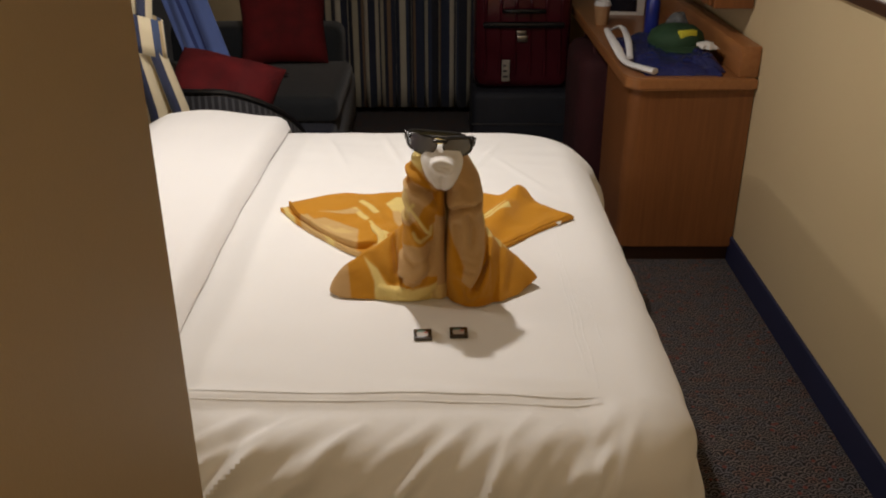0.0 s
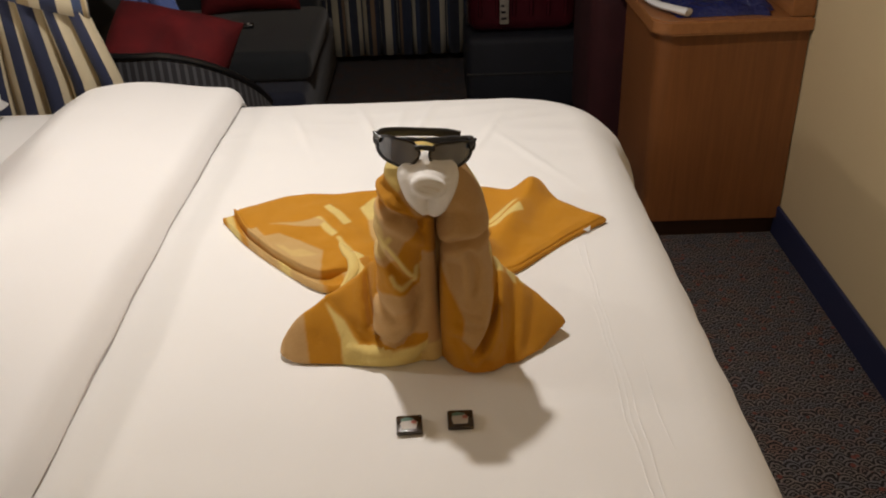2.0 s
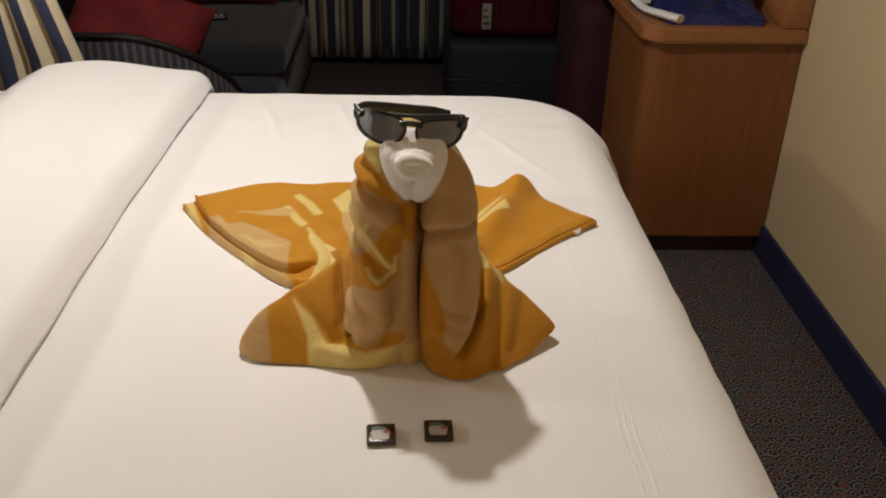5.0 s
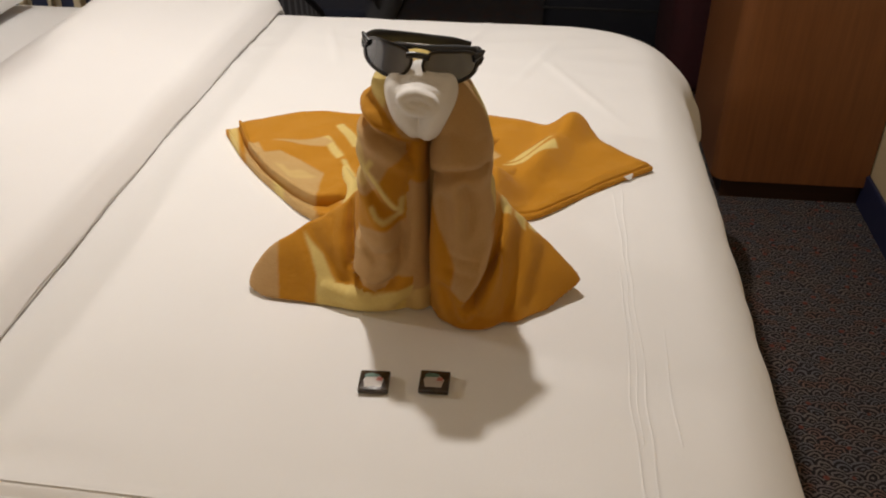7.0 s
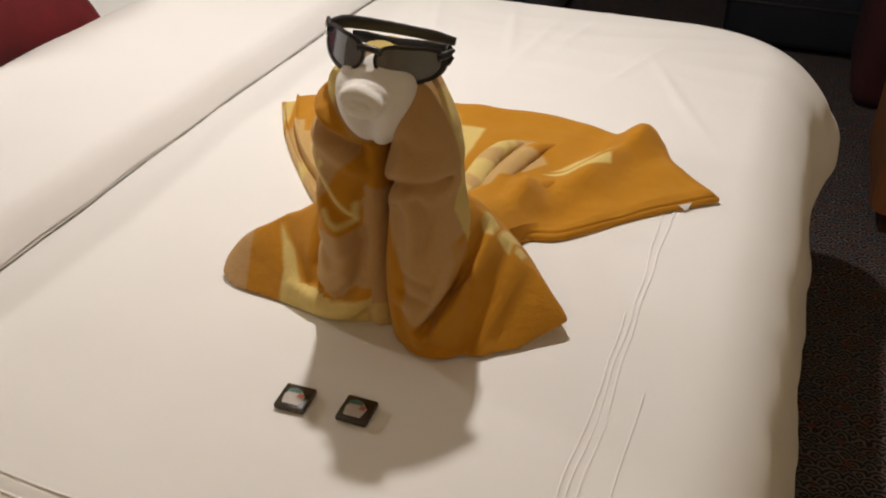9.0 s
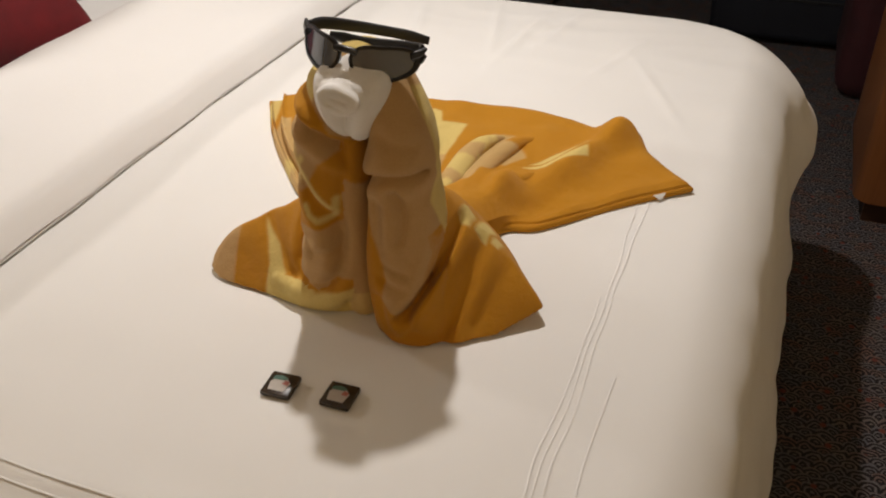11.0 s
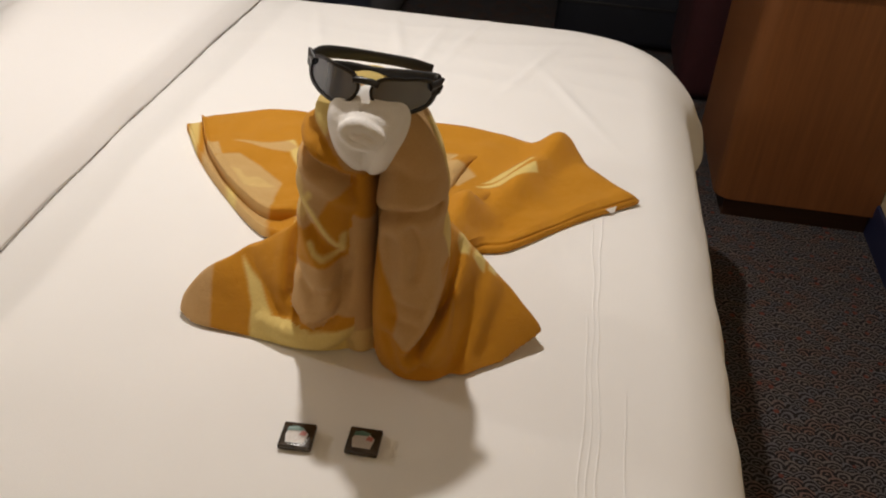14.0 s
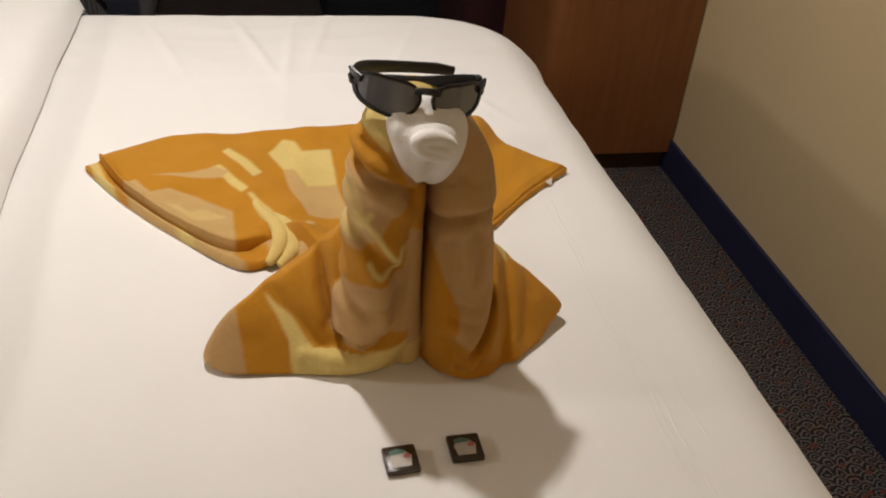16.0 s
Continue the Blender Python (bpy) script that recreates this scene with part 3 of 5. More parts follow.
bag = tagged(thing("carrier_bag", (-0.023, -0.11, 0)), "navy plastic carrier bag with a white handle, lying crumpled", "bag")
part("body", heap(0.76, 1.06, 3.335, 3.98, DZ, 0.055, 3.0, 3.0), M["bag"], bag)
part("handle", tube([(0.735, 3.93, DZ + 0.05), (0.70, 3.80, DZ + 0.075), (0.705, 3.62, DZ + 0.05), (0.72, 3.48, DZ + 0.02), (0.76, 3.38, DZ + 0.02), (0.80, 3.33, DZ + 0.018)], [0.008, 0.014, 0.02, 0.016, 0.018, 0.02], 10, None, 40, 0.6), M["white_plastic"], bag, "white plastic bag handle")
part("handle", tube([(0.735, 3.93, DZ + 0.05), (0.76, 3.82, DZ + 0.085), (0.755, 3.64, DZ + 0.07), (0.74, 3.50, DZ + 0.03)], [0.008, 0.012, 0.014, 0.012], 10, None, 40, 0.6), M["white_plastic"], bag, "white plastic bag handle")
cap = tagged(thing("cap", (0.932, 3.57, DZ + 0.045), 20), "dark green cloth cap with a yellow print", "cap")
part("crown", lathe([(0.110, 0.0), (0.112, 0.02), (0.102, 0.048), (0.070, 0.072), (0.02, 0.082), (0.002, 0.083)], 32), M["green"], cap)
brim = grid([[Vector((math.cos(a) * r * 0.95, -math.sin(a) * r * 1.25 + 0.005, 0.012 - 0.10 * (math.cos(a) * r) ** 2 + dz)) for a in np.linspace(0.3, math.pi - 0.3, 18)] for r, dz in ((0.09, 0), (0.125, -0.002), (0.15, -0.008), (0.15, -0.012), (0.125, -0.006), (0.09, -0.004))])
part("brim", brim, M["green"], cap)
part("print", box(-0.045, 0.03, -0.098, -0.068, 0.040, 0.070, 0.006), M["yellow"], cap, "yellow printed patch")
pouch = tagged(part("pouch", heap(0.907, 1.042, 3.25, 3.49, DZ + 0.005, 0.06, 9.0, 2.6), M["bag"]), "small dark navy cloth pouch on the desk", "pouch")
bottle = tagged(thing("bottle", (0.907, 3.91, DZ)), "blue plastic bottle standing on the desk", "bottle")
part("body", lathe([(0.028, 0.0), (0.031, 0.006), (0.031, 0.15), (0.026, 0.17), (0.014, 0.185), (0.014, 0.195)], 24), M["blue"], bottle)
part("lid", lathe([(0.016, 0.195), (0.016, 0.22), (0.013, 0.224)], 24), M["blue"], bottle)
cup = tagged(thing("paper_cup", (0.742, 4.21, DZ)), "brown paper coffee cup with a white lid", "cup")
part("cup", lathe([(0.027, 0.0), (0.029, 0.003), (0.037, 0.09), (0.037, 0.092)], 26), mottled("kraft_card", (0.34, 0.19, 0.09), (0.40, 0.23, 0.11), 20, 0.7), cup)
part("lid", lathe([(0.040, 0.088), (0.040, 0.096), (0.036, 0.098), (0.034, 0.108), (0.030, 0.108), (0.028, 0.104)], 26), M["white_plastic"], cup)
screen = tagged(thing("desk_mirror", (0.877, 4.44, DZ), -8), "dark standing panel in a pale frame on the desk", "panel")
part("frame", box(-0.11, 0.11, 0.004, 0.022, 0.0, 0.36, 0.004), M["paper"], screen, "pale frame")
part("panel", box(-0.085, 0.07, -0.003, 0.004, 0.02, 0.34, 0.001), M["glass"], screen)
wrap_film = tagged(part("plastic_wrap", heap(0.937, 1.047, 3.63, 3.91, DZ + 0.002, 0.13, 17.0, 2.2), M["clear_film"]), "crumpled grey clear plastic wrap behind the cap", "wrap")
note = tagged(part("tissue", heap(0.977, 1.037, 3.35, 3.43, DZ + 0.07, 0.02, 14.0, 2.0, 16), M["paper"]), "crumpled white tissue on the dark pouch", "tissue")

# ---- luggage ----
lower = tagged(thing("suitcase", (0.42, 4.66, 0)), "dark navy nylon suitcase lying flat on the carpet", "suitcase", "luggage by the window")
part("body", box(-0.27, 0.27, -0.20, 0.30, 0.02, 0.36, 0.035, 4), M["navy_case"], lower)
part("zip", box(-0.273, 0.273, -0.203, 0.303, 0.185, 0.197, 0.003), M["matt_black"], lower)
upper = tagged(thing("suitcase", (0.405, 4.66, 0.362)), "glossy maroon hard-shell suitcase resting on another case", "suitcase", "luggage by the window")
shell = box(-0.245, 0.245, -0.15, 0.15, 0.0, 0.56, 0.06, 5)
part("shell", shell, M["maroon"], upper)
for k in range(6):
    x = -0.19 + 0.076 * k
    part("rib", tube([(x, -0.147, 0.08), (x, -0.153, 0.12), (x, -0.153, 0.44), (x, -0.147, 0.49)], 0.010, 8), M["maroon"], upper)
part("zip", box(-0.248, 0.248, -0.007, 0.007, 0.004, 0.563, 0.003), M["black"], upper)
part("top_handle", tube([(-0.10, -0.03, 0.555), (-0.09, -0.03, 0.585), (0.09, -0.03, 0.585), (0.10, -0.03, 0.555)], 0.011, 10, None, 24), M["black"], upper)
part("front_handle", tube([(-0.10, -0.15, 0.40), (-0.08, -0.185, 0.405), (0.08, -0.185, 0.405), (0.10, -0.15, 0.40)], 0.012, 10, None, 24), M["gloss"], upper)
# two gloss tubes added across the shell to give it highlight lines
part("highlight_band", tube([(-0.20, -0.150, 0.33), (-0.12, -0.168, 0.335), (0.12, -0.168, 0.335), (0.20, -0.150, 0.33)], 0.016, 12, None, 30), M["gloss"], upper)
part("highlight_band", tube([(-0.22, -0.120, 0.545), (-0.12, -0.150, 0.53), (0.12, -0.150, 0.53), (0.22, -0.120, 0.545)], 0.018, 12, None, 30), M["gloss"], upper)
# bright steel bits stand in for the highlights near the handle
part("glint_bit", box(-0.03, 0.02, -0.168, -0.160, 0.25, 0.28, 0.002), M["steel"], upper, "small steel bit standing in for a highlight")
part("glint_bit", box(-0.035, 0.012, -0.168, -0.160, 0.285, 0.305, 0.002), M["steel"], upper, "small steel bit standing in for a highlight")
tag = part("luggage_tag", box(-0.105, -0.065, -0.172, -0.168, 0.05, 0.16, 0.004), M["tag"], upper, "pale printed luggage tag")
for k in range(3):
    part("print_bar", box(-0.099, -0.073 - 0.006 * k, -0.1735, -0.1715, 0.07 + 0.028 * k, 0.080 + 0.028 * k), M["black"], tag)
holdall = tagged(thing("holdall", (0.83, 4.30, 0)), "dark maroon soft holdall standing under the desk", "bag", "luggage by the window")
part("body", box(-0.20, 0.06, -0.28, 0.25, 0.0, 0.64, 0.07, 4), M["maroon_cloth"], holdall)
part("strap", tube([(-0.12, -0.2, 0.63), (-0.12, -0.1, 0.68), (-0.12, 0.08, 0.68), (-0.12, 0.18, 0.63)], 0.010, 8, None, 24), M["maroon_cloth"], holdall)

# ---- window curtains ----


def hanging(x0, x1, y, z0, z1, folds, depth, seed, n=220, rows=14, pinch=None):
    """A pleated curtain; pinch: (height, centre, share) where a band gathers it."""
    out = []
    for z in np.linspace(z0, z1, rows):
        row = []
        for u in np.linspace(0, 1, n):
            a = u * folds * 2 * math.pi + 1.1 * bumpy((u * 6, 0, 0), 0.7, seed)
            amp = depth * (0.75 + 0.5 * bumpy((u * 9, 1, 0), 1.0, seed)) * (1.0 + 0.15 * bumpy((u * 5, z, 0), 0.5, seed + 2))
            x, yy = x0 + u * (x1 - x0), y + amp * math.sin(a)
            if pinch:
                w = math.exp(-((z - pinch[0]) / 0.28) ** 2)
                k = 1 - (1 - pinch[2]) * w
                x = pinch[1] + (x - pinch[1]) * k
            row.append(Vector((x + 0.012 * math.cos(a), yy, z)))
        out.append(row)
    return out


rail = setting("curtain_rail", box(-1.2, 0.95, 5.27, 5.31, 2.09, 2.12, 0.004), M["steel"], "steel curtain rail above the window", "rail")
for x0, x1, seed in ((-0.95, -0.12, 2.0), (-0.14, 0.72, 7.0)):
    drop = tagged(part("curtain", grid(hanging(x0, x1, 5.30, 0.05, 2.10, 9, 0.028, seed), None, False, False, (1.25, 2.05)), M["curtain"]), "cream and navy striped curtain drawn over the window", "curtain", "window curtains")
    m = drop.modifiers.new("thick", "SOLIDIFY")
    m.thickness = 0.004

divider = tagged(thing("cabin_curtain", (0, 0, 0)), "cream, blue and tan striped cabin curtain held by a band", "curtain")
cl = part("cloth", grid(hanging(-1.62, -0.90, 3.08, 0.03, 2.12, 8, 0.032, 12.0, pinch=(1.03, -1.19, 0.62)), None, False, False, (1.55, 2.1)), M["drape"], divider)
m = cl.modifiers.new("thick", "SOLIDIFY")
m.thickness = 0.004
band = grid([[Vector((-1.215 + 0.258 * math.cos(a), 3.08 + 0.056 * math.sin(a), z + 0.10 * math.cos(a) * -0.9)) for a in np.linspace(0, 2 * math.pi, 40, endpoint=False)] for z in (0.94, 0.98, 1.02, 1.07)], None, True, False, (1.3, 0.14))
bd = part("tie_band", band, M["drape"], divider, "striped tie-back band")
m = bd.modifiers.new("thick", "SOLIDIFY")
m.thickness = 0.005
setting("divider_rail", box(X_HEAD, -0.8, 3.06, 3.10, 2.12, 2.148, 0.004), M["steel"], "steel ceiling rail of the cabin curtain", "rail")

# ---- sofa and chair ----
sofa = tagged(thing("sofa", (0, 0, 0)), "dark slate upholstered sofa along the cabin wall", "sofa")
part("base", box(X_HEAD + 0.02, -0.52, 3.98, 5.20, 0.02, 0.30, 0.03, 3), M["sofa_navy"], sofa)
part("seat_cushion", box(-1.62, -0.50, 4.10, 4.90, 0.30, 0.43, 0.045, 4), M["sofa"], sofa)
part("backrest", box(X_HEAD + 0.02, -1.50, 4.00, 5.18, 0.30, 0.95, 0.07, 4), M["sofa"], sofa)
part("armrest", box(-1.80, -0.56, 4.92, 5.18, 0.30, 0.60, 0.06, 4), M["sofa"], sofa)
red_two = tagged(part("cushion", cushion(0.46, 0.42, 0.18, 3.2, seed=8.0), M["crimson"]), "crimson velvet cushion leaning on the dark sofa", "cushion", "red cushions")
red_two.matrix_world = pose(-0.86, 4.84, 0.63, 68, 0, 8)
remote = tagged(thing("remote_control", (-0.88, 4.50, 0.431), 6), "slim black remote control lying on the sofa", "remote")
part("body", box(-0.085, 0.085, -0.022, 0.022, 0.0, 0.018, 0.006, 3), M["black"], remote)
for k in range(6):
    part("button", box(-0.065 + 0.024 * k, -0.052 + 0.024 * k, -0.010, 0.010, 0.017, 0.0205, 0.002), M["paper"], remote)

chair = tagged(thing("tub_chair", (-0.89, 3.52, 0)), "tub chair with charcoal ribbed striped back and dark rim", "chair")
arc = [(-0.34 * math.cos(a), -0.345 * math.sin(a)) for a in np.linspace(0.12, math.pi - 0.12, 60)]


def crest(i):
    s = i / 59
    return 0.70 - 0.26 * max(0.0, (s - 0.55) / 0.45) ** 1.6 - 0.05 * max(0.0, (0.3 - s) / 0.3)


part("backrest", grid([[Vector((x * k, y * k, 0.16 + (crest(i) - 0.16) * f)) for i, (x, y) in enumerate(arc)] for k, f in ((1.0, 0.0), (1.02, 0.35), (1.0, 0.7), (0.98, 0.98), (0.94, 1.0), (0.88, 0.95), (0.86, 0.6), (0.86, 0.0))], None, False, False, (1.2, 1.0)), M["ribbed"], chair)
part("rim", tube([(x * 0.97, y * 0.97, crest(i) + 0.004) for i, (x, y) in enumerate(arc)], 0.011, 8), M["black"], chair, "dark polished rim")
part("seat", lathe([(0.02, 0.43), (0.22, 0.435), (0.295, 0.42), (0.305, 0.39), (0.30, 0.20), (0.02, 0.20)], 36), M["sofa"], chair)
for a in (0.8, 2.3, 3.9, 5.5):
    part("leg", lathe([(0.016, 0.0), (0.022, 0.20)], 12, (0.24 * math.cos(a), 0.24 * math.sin(a), 0)), M["desk_dark"], chair)
red_three = tagged(part("cushion", cushion(0.44, 0.38, 0.26, 2.3, 30, seed=5.0, dent=0.03), M["crimson"]), "crimson velvet cushion propped in the tub chair", "cushion", "red cushions")
red_three.matrix_world = pose(-0.90, 3.50, 0.595, 44, 10, -10)
throw = tagged(part("blue_throw", grid([[Vector((-1.27 + 0.20 * u + 0.16 * v, 3.98 - 0.16 * v + 0.014 * math.sin(u * 14 + v), 1.02 - 0.36 * v + 0.006 * math.sin(11 * u))) for u in np.linspace(0, 1, 24)] for v in np.linspace(0, 1.35, 24)], None, False, False, (0.26, 0.5)), M["blue_cloth"]), "blue striped cloth hung over the sofa back", "throw")
m = throw.modifiers.new("thick", "SOLIDIFY")
m.thickness = 0.008

# ---- the towel animal ----
GOLD, TAN, PALE, DEEP = (0.54, 0.235, 0.004), (0.55, 0.345, 0.145), (0.74, 0.58, 0.20), (0.52, 0.212, 0.004)
SAND, LIGHT = (0.60, 0.395, 0.155), (0.68, 0.49, 0.19)


def inside(px, py, poly):
    hit = False
    for (x0, y0), (x1, y1) in zip(poly, poly[1:] + poly[:1]):
        if (y0 > py) != (y1 > py) and px < x0 + (py - y0) * (x1 - x0) / (y1 - y0):
            hit = not hit
    return hit


SOFT = [Vector(o) * 0.0013 for o in ((1, 1, 1), (-1, -1, 1), (-1, 1, -1), (1, -1, -1), (0, 0, 0))]


def dyed(bm, paint):
    """Lay the print into the colour layer: paint(point) gives the dye."""
    layer = bm.verts.layers.float_color.get("dye") or bm.verts.layers.float_color.new("dye")
    for w in bm.verts:
        tones = [paint(w.co + o) for o in SOFT]
        w[layer] = (*[sum(t) / len(tones) for t in zip(*tones)], 1.0)
    return bm


def sheet(front, back, nu, nv, lift, thick, curl=None):
    """A flat-lying cloth between two edges, with a soft rim; lift(x, y) raises its folds, curl(x, inward) its front edge."""
    f, b = spline([(*p, 0) for p in front], nu), spline([(*p, 0) for p in back], nu)
    tops, lows = [], []
    for v in np.linspace(0, 1, nv) ** 1.5:
        t_row, l_row = [], []
        for i in range(nu):
            p = f[i] * (1 - v) + b[i] * v
            wide = np.linalg.norm(b[i] - f[i])
            near = min(v, 1 - v) * wide
            rim = min(1.0, max(0.0, near / 0.005)) ** 0.5
            z = BED + 0.003 + thick * rim + lift(p[0], p[1]) * min(1.0, near / 0.03 + 0.25)
            if curl:
                z += curl(p[0], v * wide) * rim
            t_row.append(Vector((p[0], p[1], z)))
            l_row.append(Vector((p[0], p[1], max(BED + 0.001, z - thick - 0.004) if rim > 0.3 else BED + 0.002)))
        tops.append(t_row)
        lows.append(l_row)
    bm = grid(tops)
    grid(lows, bm)
    bmesh.ops.bridge_loops(bm, edges=[e for e in bm.edges if e.is_boundary])
    return bm


def left_side(x):
    """One on the wing whose hem is rolled, none on the other."""
    return min(1.0, max(0.0, (-0.15 - x) / 0.04)) * min(1.0, max(0.0, (x + 0.428) / 0.03))


def hem_roll(x, inward):
    return left_side(x) * (0.007 * math.exp(-((inward - 0.009) / 0.008) ** 2) - 0.008 * min(1.0, max(0.0, (inward - 0.012) / 0.006)))


def hem_lip(x, inward):
    return left_side(x) * 0.007 * math.exp(-((inward - 0.007) / 0.012) ** 2)


FRONT = [(-0.425, 2.150), (-0.365, 2.055), (-0.296, 1.968), (-0.200, 1.872), (-0.135, 1.878), (-0.070, 1.78), (0.0, 1.74), (0.060, 1.80), (0.100, 1.893), (0.150, 1.920), (0.245, 2.018), (0.335, 2.098)]
BACK = [(-0.428, 2.160), (-0.385, 2.205), (-0.306, 2.250), (-0.215, 2.250), (-0.130, 2.262), (-0.044, 2.272), (0.040, 2.275), (0.110, 2.262), (0.185, 2.238), (0.228, 2.240), (0.262, 2.180), (0.337, 2.104)]
BACK2 = [(-0.409, 2.182), (-0.378, 2.206)] + [(x * 0.985 + 0.004, y - 0.004) for x, y in BACK[2:]]
FRONT2 = [(-0.406, 2.170), (-0.357, 2.074), (-0.293, 1.990), (-0.212, 1.919), (-0.140, 1.915), (-0.060, 1.78), (0.0, 1.74), (0.060, 1.80), (0.104, 1.902), (0.155, 1.932), (0.248, 2.027), (0.334, 2.102)]


def folds(x, y):
    bump_r = 0.019 * math.exp(-(((x - 0.200) / 0.034) ** 2 + ((y - 2.205) / 0.045) ** 2))
    ridge_r = 0.027 * math.exp(-((x - 0.16 + (y - 2.1) * -0.35) / 0.03) ** 2) * math.exp(-((y - 2.10) / 0.13) ** 2)
    mound = 0.055 * math.exp(-((x / 0.10) ** 2 + ((y - 1.83) / 0.10) ** 2))
    swell = 0.012 * math.exp(-(((x + 0.22) / 0.12) ** 2 + ((y - 2.12) / 0.10) ** 2))
    back_l = 0.006 * math.exp(-((y - 2.235) / 0.03) ** 2) * math.exp(-((x + 0.12) / 0.18) ** 2)
    a = math.atan2(x, y - 1.72)
    ray = 0.010 * math.sin(a * 9.0 + 1.4 * bumpy((x, y, 0), 0.12, 2)) * math.exp(-((math.hypot(x, y - 1.72) - 0.22) / 0.14) ** 2)
    knot = 0.024 * math.exp(-(((x - 0.075) / 0.022) ** 2 + ((y - 1.97) / 0.05) ** 2)) + 0.018 * math.exp(-(((x - 0.03) / 0.02) ** 2 + ((y - 2.00) / 0.06) ** 2))
    knot_l = 0.022 * math.exp(-(((x + 0.125) / 0.022) ** 2 + ((y - 1.90) / 0.03) ** 2))
    return bump_r + ridge_r + mound + swell + back_l + ray + knot + knot_l + 0.006 * bumpy((x, y, 0), 0.055, 6)


WING_PRINT = [
    (PALE, [(-0.221, 2.155), (-0.211, 2.169), (-0.161, 2.095), (-0.175, 2.079)]),
    (PALE, [(-0.238, 2.107), (-0.224, 2.112), (-0.183, 2.042), (-0.194, 2.032)]),
    (PALE, [(-0.150, 2.159), (-0.125, 2.205), (-0.107, 2.198), (-0.095, 2.168), (-0.050, 2.170), (-0.050, 2.066), (-0.095, 2.062), (-0.113, 2.100), (-0.130, 2.103)]),
    (SAND, [(-0.130, 2.103), (-0.113, 2.100), (-0.095, 2.062), (-0.050, 2.066), (-0.040, 1.970), (-0.101, 1.970), (-0.124, 2.060)]),
    (SAND, [(-0.327, 2.100), (-0.274, 2.101), (-0.232, 2.107), (-0.211, 2.090), (-0.224, 2.076), (-0.273, 2.086)]),
    (SAND, [(-0.325, 2.053), (-0.297, 2.058), (-0.256, 2.034), (-0.207, 1.989), (-0.203, 1.900), (-0.240, 1.910), (-0.300, 1.960), (-0.345, 2.030)]),
    (LIGHT, [(-0.300, 2.024), (-0.285, 2.020), (-0.268, 1.998), (-0.248, 2.003), (-0.214, 1.978), (-0.240, 1.975), (-0.262, 1.976)]),
    (SAND, [(-0.375, 2.085), (-0.348, 2.097), (-0.325, 2.053), (-0.345, 2.035)]),
    (PALE, [(-0.186, 2.030), (-0.178, 2.032), (-0.150, 1.975), (-0.160, 1.970)]),
    (PALE, [(0.088, 2.064), (0.158, 2.158), (0.166, 2.138), (0.122, 2.082)]),
    (PALE, [(0.080, 2.048), (0.128, 2.080), (0.168, 2.122), (0.174, 2.098), (0.120, 2.050)]),
    (SAND, [(0.000, 2.150), (0.039, 2.155), (0.078, 2.090), (0.055, 2.040), (0.020, 2.060)]),
    (PALE, [(-0.018, 2.030), (-0.016, 2.122), (-0.004, 2.146), (0.015, 2.090), (0.012, 1.980)]),
]


def wing_paint(p):
    for c, poly in reversed(WING_PRINT):
        if inside(p.x, p.y, poly):
            return c
    return GOLD


def low_paint(p):
    for lo, hi, c in ((-0.366, -0.350, PALE), (-0.340, -0.298, SAND), (-0.298, -0.284, PALE), (-0.284, -0.236, SAND), (-0.192, -0.150, SAND)):
        if lo < p.x + 0.35 * (p.y - 2.0) < hi:
            return c
    return GOLD


Z0 = BED + 0.003


def along(xs, ys):
    """A smooth function through points, for arrays."""
    fine = spline([(x, y, 0) for x, y in zip(xs, ys)], 200)
    return lambda q: np.interp(q, fine[:, 0], fine[:, 1])


def crease(x, z, path, depth, width, lip=0.0):
    """How far the cloth is drawn in along a crease, given as points across and up; for arrays."""
    best = np.full(np.broadcast(x, z).shape, 1e9)
    for (x0, z0), (x1, z1) in zip(path, path[1:]):
        ex, ez = x1 - x0, z1 - z0
        k = np.clip(((x - x0) * ex + (z - z0) * ez) / (ex * ex + ez * ez), 0, 1)
        best = np.minimum(best, np.hypot(x - x0 - k * ex, z - z0 - k * ez))
    return depth * np.exp(-(best / width) ** 2) - lip * np.exp(-((best - 2.6 * width) / (1.5 * width)) ** 2)


